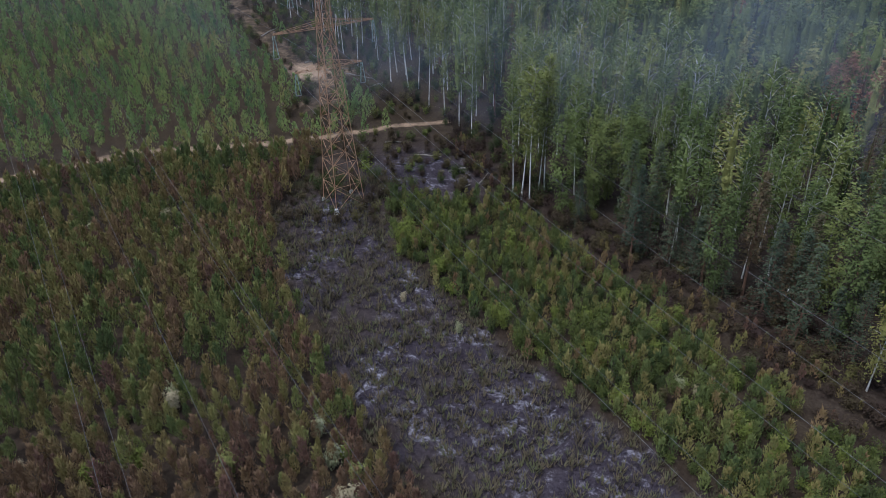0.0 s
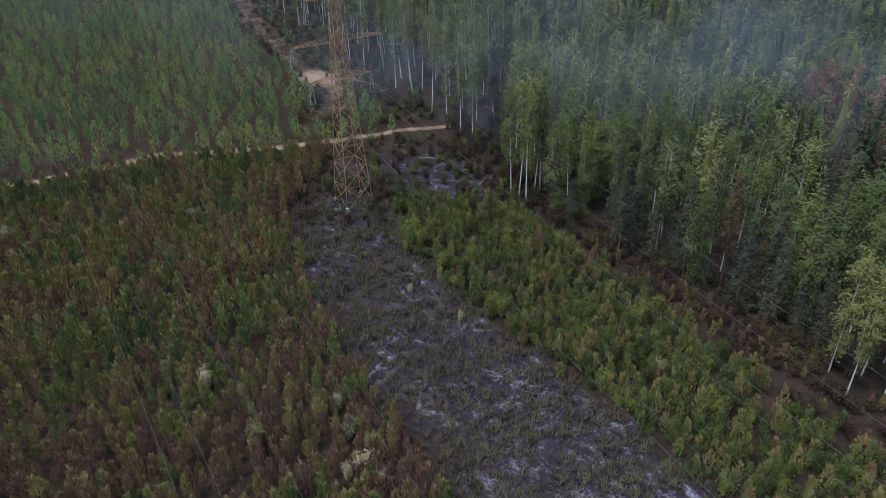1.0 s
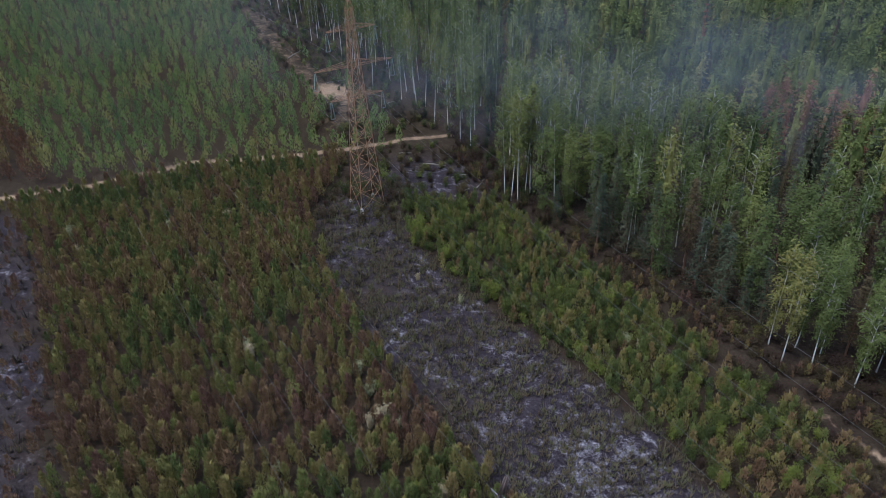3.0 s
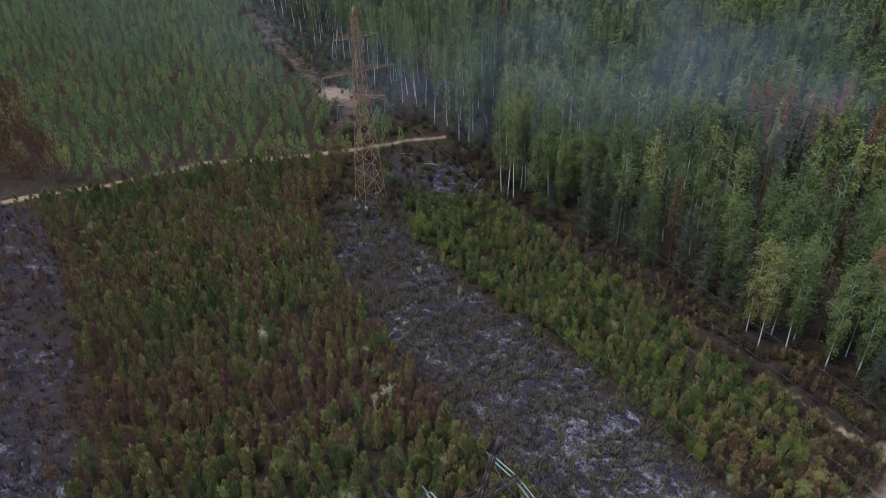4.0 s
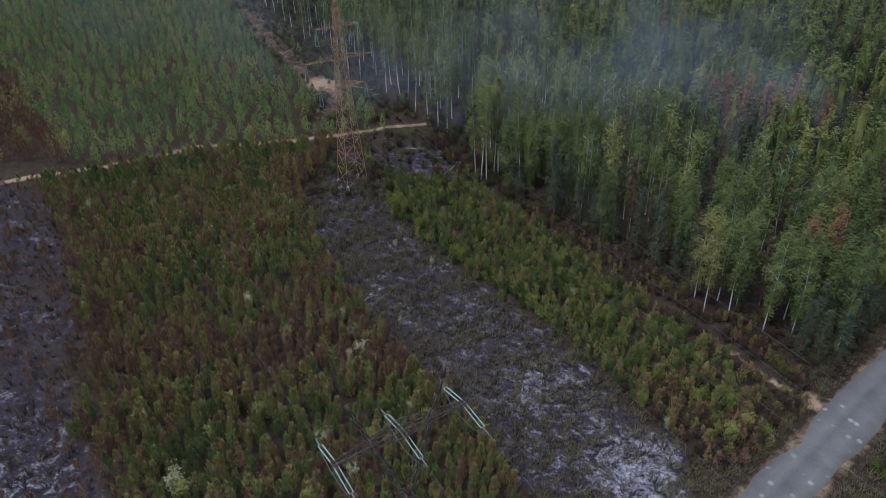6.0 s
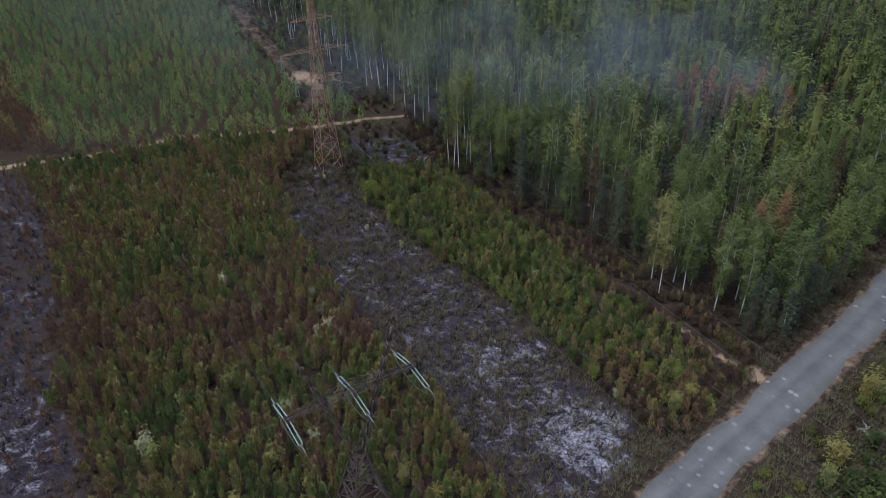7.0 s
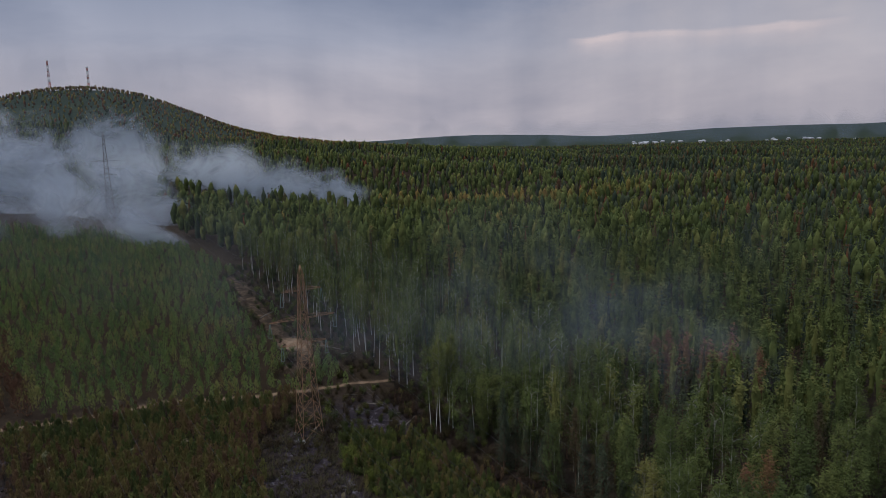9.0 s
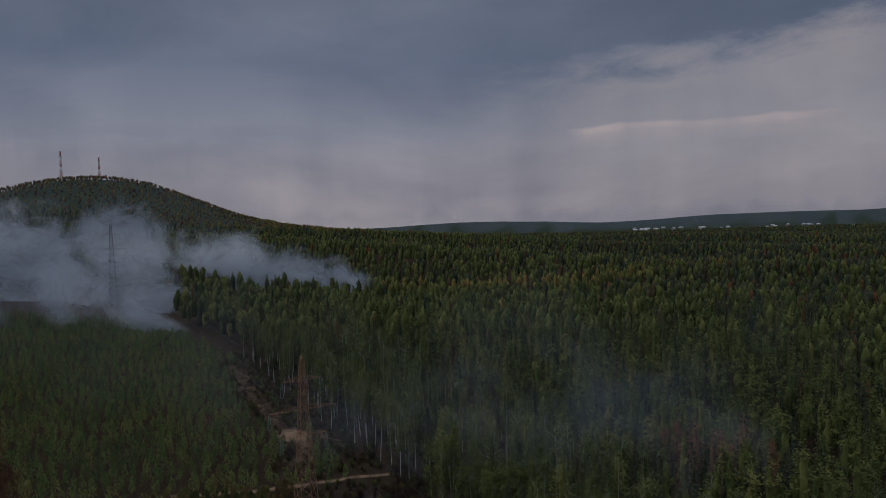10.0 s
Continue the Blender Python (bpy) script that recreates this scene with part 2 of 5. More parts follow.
def road_material():
    m, nt, out = material("pale_packed_gravel")
    p = position(nt)
    across = attr(nt, "across")
    mid, fine = noise_tex(nt, p, 0.35, 6, 0.6), noise_tex(nt, p, 5.0, 5, 0.7)
    c = ramp(nt, [(0.3, (0.048, 0.047, 0.046)), (0.7, (0.090, 0.088, 0.085))], math_node(nt, "ADD", math_node(nt, "MULTIPLY", mid, 0.6), math_node(nt, "MULTIPLY", fine, 0.4))).outputs[0]
    rut = ramp(nt, [(0.0, (0.85, 0.8, 0.74)), (0.16, (1, 1, 1)), (0.3, (1.12, 1.12, 1.12)), (0.45, (0.82, 0.83, 0.85)), (0.6, (1.0, 1.0, 1.0)), (0.72, (1.12, 1.12, 1.12)), (0.86, (0.95, 0.94, 0.92)), (1.0, (0.82, 0.77, 0.7))], across).outputs[0]
    c = mix_rgb(nt, 1.0, c, rut, "MULTIPLY")
    vor = nd(nt, "ShaderNodeTexVoronoi", Scale=0.6, Randomness=1.0)
    nt.links.new(p, vor.inputs["Vector"])
    pot = ramp(nt, [(0.0, (1, 1, 1)), (0.22, (1, 1, 1)), (0.32, (0, 0, 0))], math_node(nt, "ADD", vor.outputs["Distance"], math_node(nt, "MULTIPLY", fine, 0.12))).outputs[0]
    where = ramp(nt, [(0.47, (0, 0, 0)), (0.54, (1, 1, 1))], noise_tex(nt, p, 0.09, 2)).outputs[0]
    c = mix_rgb(nt, math_node(nt, "MULTIPLY", math_node(nt, "MULTIPLY", pot, where), 0.4), c, (0.25, 0.25, 0.245))
    surface(nt, out, c, 0.9, bump=fine, strength=0.5, distance=0.05)
    return m


M_GROUND = ground_material()
M_ROAD = road_material()

# ---- plan ----
U = Vector((-0.52, 0.854, 0)).normalized()     # along both power lines, away
C = Vector((0.854, 0.52, 0)).normalized()      # across them, to the right
NEAR_TOWER, FAR_TOWER = (-1.2, 9.7), (-14.2, 91.5)
ROAD = [(-170, -169), (-60, -72), (0, -16.2), (36.2, 12.9), (44.1, 19.3), (53.2, 26.6), (62.4, 33.9), (70.8, 40.8), (80, 48.6), (88, 56), (97, 61), (112, 64.5), (180, 75), (260, 90)]
ROAD_HALF = 3.0
TRACK = [(-150, 60), (-110, 78), (-76, 93.9), (-65.7, 97.6), (-57.8, 102.4), (-49.2, 106.9), (-39.5, 108.7), (-27, 111.2), (-14.5, 115.7), (-9.3, 118.2), (1.5, 121.2)]
FOOTPATH = [(6, 97), (14.7, 85.2), (30.6, 63.3), (45.3, 42.1), (48.4, 36.2), (53, 31.4)]
CLEARING = [(-24, 118), (-22, 136), (-30, 150), (-46, 178), (-57, 205), (-62, 214)]
# edges as (y, x)
SCAR = [(-30, -14), (-5, -24), (12, -32.3), (18.6, -36.8), (28, -43.5), (39, -47.3), (52.4, -53.8), (69, -61.8), (83, -71), (90, -81), (96, -110)]
ASH_L = [(-20, 22), (12, 15.2), (20, 10.3), (28, 8), (36, 0.5), (43, -3.2), (53, -9.4), (70, -18.4), (89, -23.5), (100, -20)]
ASH_R = [(-10, 16), (4, 22), (12, 27), (22, 33.9), (30, 28.1), (39.4, 23.1), (50, 15.5), (63, 4.4), (80, -6.7), (92, -8), (100, -6)]
BUSH_R = [(20, 50), (30, 47.5), (41, 43), (55, 34), (67, 26), (83, 15.7), (95, 6.8), (108, 2)]
WOOD_EDGE = [(34.7, 54.7), (41, 52.8), (46.9, 51.9), (49.8, 47.7), (51.2, 44), (61.7, 39.3), (70.7, 31.8), (80.9, 21.2), (92.4, 12.7), (121, 1.5), (131.7, -1.6), (143, -11), (175, -30.6), (217, -50.3), (272, -93), (296, -112), (345, -104), (354, -420), (362, -1500)]


def along(table, y):
    ys, xs = zip(*table)
    return np.interp(y, ys, xs)


def smooth(a, b, v):
    s = np.clip((v - a) / (b - a), 0, 1)
    return s * s * (3 - 2 * s)


def off_line(x, y, line):
    """Distance to a polyline, and where along it."""
    best = np.full(np.shape(x), 1e9)
    for (ax, ay), (bx, by) in zip(line, line[1:]):
        dx, dy = bx - ax, by - ay
        k = np.clip(((x - ax) * dx + (y - ay) * dy) / (dx * dx + dy * dy), 0, 1)
        best = np.minimum(best, np.hypot(x - ax - k * dx, y - ay - k * dy))
    return best


WAVES = [(random.uniform(0, 6.28), random.uniform(0, 6.28), random.uniform(0, 6.28)) for _ in range(12)]


def wavy(x, y, size):
    """A smooth random field of about -1 to 1 with forms of that size."""
    v = 0
    for i, (a, b, c) in enumerate(WAVES):
        k = (0.6 + 0.13 * i) * 2 * math.pi / size
        v = v + np.sin(k * (x * math.cos(a) + y * math.sin(a)) + b) * math.cos(c * 0.2)
    return v / 3.6


def height(x, y):
    x, y = np.asarray(x, float), np.asarray(y, float)
    r = np.hypot(x, y)
    z = np.where(y < 0, 0.071 * y, 50 * (1 - np.exp(-np.maximum(y, 0) * 0.071 / 50)))
    z = np.where(y < -150, -10.65, z)
    z = z - 0.05 * 300 * np.tanh(x / 300)
    z = z + 4 * np.exp(-(((x + 30) / 260) ** 2 + ((y - 900) / 260) ** 2))
    z = z + 3.5 * np.sin((y + 0.45 * x) / 44) * smooth(330, 480, y) * smooth(1300, 1000, y)
    z = z + 4 * np.exp(-(((x - 250) / 300) ** 2 + ((y - 1150) / 200) ** 2))
    # the hill with the masts
    z = z + 128 * np.exp(-(np.abs((x + 640) / np.where(x > -640, 238, 300)) ** np.where(x > -640, 2.3, 1.7) + np.abs((y - 1400) / 420) ** 2))
    z = z + 14 * np.exp(-(((x + 330) / 260) ** 2 + ((y - 1350) / 400) ** 2))
    z = z + 9 * np.exp(-(((x + 260) / 180) ** 2 + ((y - 480) / 200) ** 2))
    z = z - 10 * np.exp(-(((x + 40) / 170) ** 2 + ((y - 420) / 100) ** 2))
    # falling to the valley, far ridges behind it
    far = smooth(1300, 2400, y - 0.25 * x)
    z = z * (1 - far) + far * 24
    z = z + smooth(2600, 3900, y) * (20 + 16 * np.sin(x / 700 + 1.2) + 9 * np.sin(x / 260)) + smooth(500, 2200, x - 0.1 * y) * smooth(2300, 3800, y) * 50
    z = z + np.where(r > 150, 1, 0) * wavy(x, y, 180) * 1.6 * smooth(150, 500, r)
    z = z + wavy(x, y, 14) * 0.16
    d = off_line(x, y, ROAD)
    return z - 0.25 * smooth(ROAD_HALF + 2.5, ROAD_HALF - 0.6, d) - 0.18 * (1 - smooth(0.4, 2.2, off_line(x, y, FOOTPATH)))


def ground_at(x, y):
    return float(height(x, y))


# ---- mesh helpers ----


def mesh_from(name, v, f, mats, tone=None, smooth_faces=False):
    """A mesh of quads (n x 4) or triangles (n x 3) from arrays."""
    v, f = np.asarray(v, np.float32), np.asarray(f, np.int32)
    me = bpy.data.meshes.new(name)
    me.vertices.add(len(v))
    me.vertices.foreach_set("co", v.ravel())
    me.loops.add(f.size)
    me.loops.foreach_set("vertex_index", f.ravel())
    me.polygons.add(len(f))
    me.polygons.foreach_set("loop_start", np.arange(0, f.size, f.shape[1], dtype=np.int32))
    for mt in mats:
        me.materials.append(mt)
    if smooth_faces:
        me.polygons.foreach_set("use_smooth", np.ones(len(f), bool))
    if tone is not None:
        a = me.attributes.new("tone", "FLOAT", "POINT")
        a.data.foreach_set("value", np.broadcast_to(np.asarray(tone, np.float32), len(v)).copy())
    me.update(calc_edges=True)
    return me


def part(name, data, parent, label="", m=None):
    ob = new(name, data)
    ob.parent = parent
    if m is not None:
        ob.matrix_basis = m
    return tagged(ob, label) if label else ob


def thing(name, label, category, group="", kind="", m=None, data=None):
    ob = new(name, data)
    if data is None:
        ob.empty_display_size = 0.5
    if m is not None:
        ob.matrix_basis = m
    return tagged(ob, label, category, group, kind)


def tube(path, radii, n=6):
    """A closed tapered tube round a path, as quads."""
    path = np.asarray(path, float)
    v, f = [], []
    for i, p in enumerate(path):
        d = path[min(i + 1, len(path) - 1)] - path[max(i - 1, 0)]
        d = d / (np.linalg.norm(d) + 1e-9)
        a = np.cross(d, (1, 0, 0) if abs(d[0]) < 0.9 else (0, 1, 0))
        a /= np.linalg.norm(a)
        b = np.cross(d, a)
        for k in range(n):
            w = 2 * math.pi * k / n
            v.append(p + radii[i] * (a * math.cos(w) + b * math.sin(w)))
    for i in range(len(path) - 1):
        for k in range(n):
            f.append((i * n + k, i * n + (k + 1) % n, (i + 1) * n + (k + 1) % n, (i + 1) * n + k))
    return np.array(v), np.array(f, int).reshape(-1, 4)


def joined(pieces):
    v, f, n = [], [], 0
    for a, b in pieces:
        v.append(a)
        f.append(np.asarray(b) + n)
        n += len(a)
    return np.concatenate(v), np.concatenate(f)


def bars(list_of):
    """Angle-iron bars as four-sided tubes with closed ends: (from, to, width)."""
    out = []
    for p, q, w in list_of:
        v, f = tube([p, q], [w * 0.7, w * 0.7], 4)
        out.append((v, np.concatenate([f, [(3, 2, 1, 0), (4, 5, 6, 7)]])))
    return joined(out)


def leaves(rng, centres, size, droop=0.0, aspect=1.0, loose=0.42):
    """A three-cornered leaf clump at every centre, turned outwards and up to the light, each its own way."""
    n = len(centres)
    low, top = centres[:, 2].min(), centres[:, 2].max()
    c = centres - np.array([centres[:, 0].mean(), centres[:, 1].mean(), low + 0.3 * (top - low)])
    c[:, 2] *= 0.45
    c /= np.linalg.norm(c, axis=1)[:, None] + 1e-6
    c = c + np.array([0, 0, 0.45]) + loose * rng.normal(size=(n, 3))
    c /= np.linalg.norm(c, axis=1)[:, None]
    a = np.array([0, 0, -1.0]) + (0.9 - 0.6 * droop) * rng.normal(size=(n, 3))
    a = a - c * np.sum(a * c, 1)[:, None]
    a /= np.linalg.norm(a, axis=1)[:, None] + 1e-6
    b = np.cross(a, c)
    s = size * rng.uniform(0.6, 1.35, (n, 1))
    l, w = a * s * aspect, b * s
    k = c * s * rng.uniform(-0.3, 0.1, (n, 1))
    v = np.stack([centres - l * 0.5 + w * 0.12, centres + l * 0.2 + w * 0.5 + k, centres + l * 0.5 - w * 0.42], 1).reshape(-1, 3)
    return v, np.arange(3 * n).reshape(n, 3)


# ---- plants ----


def birch_shape(rng, high, count, size, clear=0.42, wide=1.9):
    """Trunk with limbs, and a crown of hanging leaf clumps."""
    lean = rng.normal(0, 0.022, 2)
    bow = rng.normal(0, 0.25, 2)

    def stem(t):
        return np.array([lean[0] * high * t + bow[0] * math.sin(t * 3), lean[1] * high * t + bow[1] * math.sin(t * 2.6), high * t])
    ts = np.linspace(0, 0.94, 9)
    foot = 0.005 * high
    pieces = [tube([stem(t) for t in ts], [foot * (1 - 0.9 * t) + (0.03 if t == 0 else 0) for t in ts], 6)]
    tips = []
    limbs = min(26, max(6, int(count / 40)))
    for i in range(limbs):
        t = clear + (0.95 - clear) * (i + rng.uniform(0, 1)) / limbs
        prof = math.sin(math.pi * min(1, max(0.06, (1.04 - t) / (1.10 - clear)))) ** 0.85
        reach = wide * prof * rng.uniform(0.55, 1.2)
        w = i * 2.4 + rng.uniform(-0.6, 0.6)
        p0 = stem(t - 0.03)
        p2 = p0 + np.array([math.cos(w) * reach, math.sin(w) * reach, reach * rng.uniform(0.5, 1.1)])
        p1 = (p0 + p2) / 2 + np.array([0, 0, 0.15 * reach])
        if count > 150:
            pieces.append(tube([p0, p1, p2], [0.045, 0.03, 0.01], 3))
        tips.append((p0, p1, p2))
    tips.append((stem(0.82), stem(0.92), stem(1.0)))
    tips = np.array(tips)
    pick = rng.integers(0, len(tips), count)
    s = rng.uniform(0.35, 1.1, (count, 1))
    q = tips[pick]
    pos = q[:, 0] * (1 - s) ** 2 + 2 * q[:, 1] * s * (1 - s) + q[:, 2] * s * s
    pos = pos + rng.normal(0, 1, (count, 3)) * np.array([0.38, 0.38, 0.45]) * (wide / 1.9) - np.array([0, 0, 1]) * rng.exponential(0.45, (count, 1))
    return joined(pieces), leaves(rng, pos, size, 0.45, 1.35)


def pine_shape(rng, high, count, size, clear=0.35, wide=2.3, cone=0.9):
    lean = rng.normal(0, 0.012, 2)

    def stem(t):
        return np.array([lean[0] * high * t, lean[1] * high * t, high * t])
    ts = np.linspace(0, 0.96, 6)
    pieces = [tube([stem(t) for t in ts], [0.012 * high * (1 - 0.92 * t) for t in ts], 6)]
    levels = min(22, max(3, int(count / 30)))
    pos = []
    for i in range(levels):
        t = clear + (0.99 - clear) * i / (levels - 1)
        reach = wide * ((1 - t) / (1 - clear)) ** cone * rng.uniform(0.75, 1.15) + 0.25
        arms = 5 if t < 0.9 else 3
        for k in range(arms):
            w = 2 * math.pi * k / arms + i * 1.1 + rng.uniform(-0.3, 0.3)
            r = reach * rng.uniform(0.6, 1.1)
            p0 = stem(t)
            p2 = p0 + np.array([math.cos(w) * r, math.sin(w) * r, r * rng.uniform(-0.15, 0.3)])
            if count > 150:
                pieces.append(tube([p0, p2], [0.045, 0.015], 3))
            m = max(1, int(count / levels / arms))
            s = rng.uniform(0.3, 1.08, (m, 1))
            pos.append(p0 * (1 - s) + p2 * s + rng.normal(0, 0.2, (m, 3)))
    pos = np.concatenate(pos)
    return joined(pieces), leaves(rng, pos, size, 0.0, 1.1)


def crown_core(rng, high, clear, wide, rings=5, sides=6, ragged=0.28, blunt=False):
    """The dense inner mass of a crown: an uneven spindle or ovoid, as triangles."""
    v, f = [], []
    for i in range(rings):
        t = i / rings
        r = wide * (0.35 + 0.65 * math.sin(math.pi * min(1, t * 1.15 + 0.12))) if i else wide * 0.45
        r *= (1 - t) ** 0.35
        if blunt:
            r = wide * math.sin(math.pi * (0.16 + 0.76 * t)) ** 0.8
        for k in range(sides):
            w = 2 * math.pi * (k + 0.5 * (i % 2)) / sides + rng.uniform(-0.2, 0.2)
            q = r * rng.uniform(1 - ragged, 1 + ragged)
            v.append((math.cos(w) * q, math.sin(w) * q, high * (clear + (0.98 - clear) * t) + rng.uniform(-0.4, 0.4)))
    v.append((rng.normal(0, 0.15), rng.normal(0, 0.15), high))
    for i in range(rings - 1):
        for k in range(sides):
            a, b, c, d = i * sides + k, i * sides + (k + 1) % sides, (i + 1) * sides + k, (i + 1) * sides + (k + 1) % sides
            f += [(a, b, c), (b, d, c)]
    f += [((rings - 1) * sides + k, (rings - 1) * sides + (k + 1) % sides, len(v) - 1) for k in range(sides)]
    return np.array(v), np.array(f)


def sapling_shape(rng, high, count, wide=0.75, shoot=1.0):
    """A young pine: upright shoots in a soft plume round a thin stem."""
    t = rng.uniform(0.08, 1.0, count) ** 0.8
    w = rng.uniform(0, 2 * math.pi, count)
    prof = np.sin(np.pi * np.clip((1.08 - t) / 1.25, 0, 1)) ** 1.25
    r = wide * prof * rng.uniform(0.15, 1.0, count) ** 0.6
    foot = np.stack([np.cos(w) * r * 0.6, np.sin(w) * r * 0.6, high * t * 0.86], 1)
    o = rng.uniform(0.08, 0.62, count)
    d = np.stack([np.cos(w) * o, np.sin(w) * o, np.ones(count)], 1) + rng.normal(0, 0.16, (count, 3))
    d /= np.linalg.norm(d, axis=1)[:, None]
    s = np.stack([-np.sin(w), np.cos(w), np.zeros(count)], 1) + rng.normal(0, 0.5, (count, 3))
    s /= np.linalg.norm(s, axis=1)[:, None]
    ln = high * rng.uniform(0.09, 0.20, (count, 1)) * shoot
    wd = rng.uniform(0.045, 0.10, (count, 1)) * (high / 2.4) ** 0.5 * (150 / count) ** 0.5
    v = np.stack([foot - s * wd, foot + d * ln * 0.25 + s * wd, foot + d * ln], 1).reshape(-1, 3)
    return tube([(0, 0, 0), (0.02, 0, high * 0.45), (0, 0.02, high * 0.85)], [0.045, 0.03, 0.01], 3), (v, np.arange(3 * count).reshape(count, 3))


def bush_shape(rng, high, count, size, wide=1.0):
    stems = 5
    pieces, pos = [], []
    for i in range(stems):
        w = 2 * math.pi * i / stems + rng.uniform(-0.5, 0.5)
        top = np.array([math.cos(w) * wide * rng.uniform(0.3, 0.85), math.sin(w) * wide * rng.uniform(0.3, 0.85), high * rng.uniform(0.7, 1.0)])
        pieces.append(tube([(0, 0, 0), top * np.array([0.4, 0.4, 0.55]), top], [0.05, 0.035, 0.012], 3))
        m = count // stems
        s = rng.uniform(0.22, 1.05, (m, 1))
        pos.append(top * s * np.array([1, 1, 1]) + rng.normal(0, 1, (m, 3)) * np.array([0.30, 0.30, 0.24]) * wide)
    pos = np.concatenate(pos)
    pos[:, 2] = np.maximum(pos[:, 2], 0.12)
    return joined(pieces), leaves(rng, pos, size, 0.3, 1.6)


def tuft_shape(rng, high, count, wide=0.28):
    w = rng.uniform(0, 2 * math.pi, count)
    foot = np.stack([np.cos(w), np.sin(w), np.zeros(count)], 1) * wide * rng.uniform(0.1, 0.8, (count, 1))
    tip = foot + np.stack([np.cos(w) * 0.45, np.sin(w) * 0.45, rng.uniform(0.6, 1.1, count)], 1) * high * rng.uniform(0.6, 1.1, (count, 1))
    s = np.stack([-np.sin(w), np.cos(w), np.zeros(count)], 1) * 0.035
    v = np.stack([foot - s * 1.3, foot + s * 1.3, tip], 1).reshape(-1, 3)
    return v, np.arange(3 * count).reshape(count, 3)


def spread_out(protos, places, tones):
    """Many plants of a few shapes in one mesh: places are x, y, scale, stretch; one tone each."""
    rng = np.random.default_rng(len(places))
    vs, fs, ts, n = [], [], [], 0
    kind = rng.integers(0, len(protos), len(places))
    for i, (pv, pf) in enumerate(protos):
        rows = places[kind == i]
        if not len(rows):
            continue
        a = rng.uniform(0, 2 * math.pi, len(rows))
        c, s = np.cos(a)[:, None] * rows[:, 2:3], np.sin(a)[:, None] * rows[:, 2:3]
        v = np.stack([c * pv[:, 0] - s * pv[:, 1] + rows[:, 0:1], s * pv[:, 0] + c * pv[:, 1] + rows[:, 1:2], rows[:, 2:3] * rows[:, 3:4] * pv[:, 2] + height(rows[:, 0], rows[:, 1])[:, None]], 2)
        vs.append(v.reshape(-1, 3))
        fs.append((pf[None] + (np.arange(len(rows)) * len(pv))[:, None, None]).reshape(-1, pf.shape[1]) + n)
        ts.append(np.repeat(tones[kind == i], len(pv)))
        n += v.shape[0] * v.shape[1]
    return np.concatenate(vs), np.concatenate(fs), np.concatenate(ts)


def stuff(name, label, category, protos, places, tones, mat):
    if len(places) == 0:
        return None
    v, f, t = spread_out(protos, places, tones)
    return thing(name, label, category, kind="stuff", data=mesh_from(name, v, f, [mat], t, True))


def jittered(rng, x0, x1, y0, y1, step, amount=0.42):
    gx, gy = np.meshgrid(np.arange(x0, x1, step), np.arange(y0, y1, step))
    gx, gy = gx.ravel(), gy.ravel()
    return gx + rng.uniform(-amount, amount, gx.size) * step, gy + rng.uniform(-amount, amount, gx.size) * step

# ---- ground and road ----


def graded(lo, hi, a, b, step):
    """Grid lines: even between a and b, widening outwards to lo and hi."""
    mid = list(np.arange(a, b + 0.01, step))
    up, s = [], step
    while (up[-1] if up else b) < hi:
        s *= 1.13
        up.append(min(hi, (up[-1] if up else b) + s))
    dn, s = [], step
    while (dn[-1] if dn else a) > lo:
        s *= 1.13
        dn.append(max(lo, (dn[-1] if dn else a) - s))
    return np.array(dn[::-1] + mid + up)


def in_wood(x, y):
    return (x > along(WOOD_EDGE, y)) & (y > 30) & (off_line(x, y, ROAD) > 6.0) & ((x - 53) * 0.62 - (y - 26.6) * 0.78 < 0)


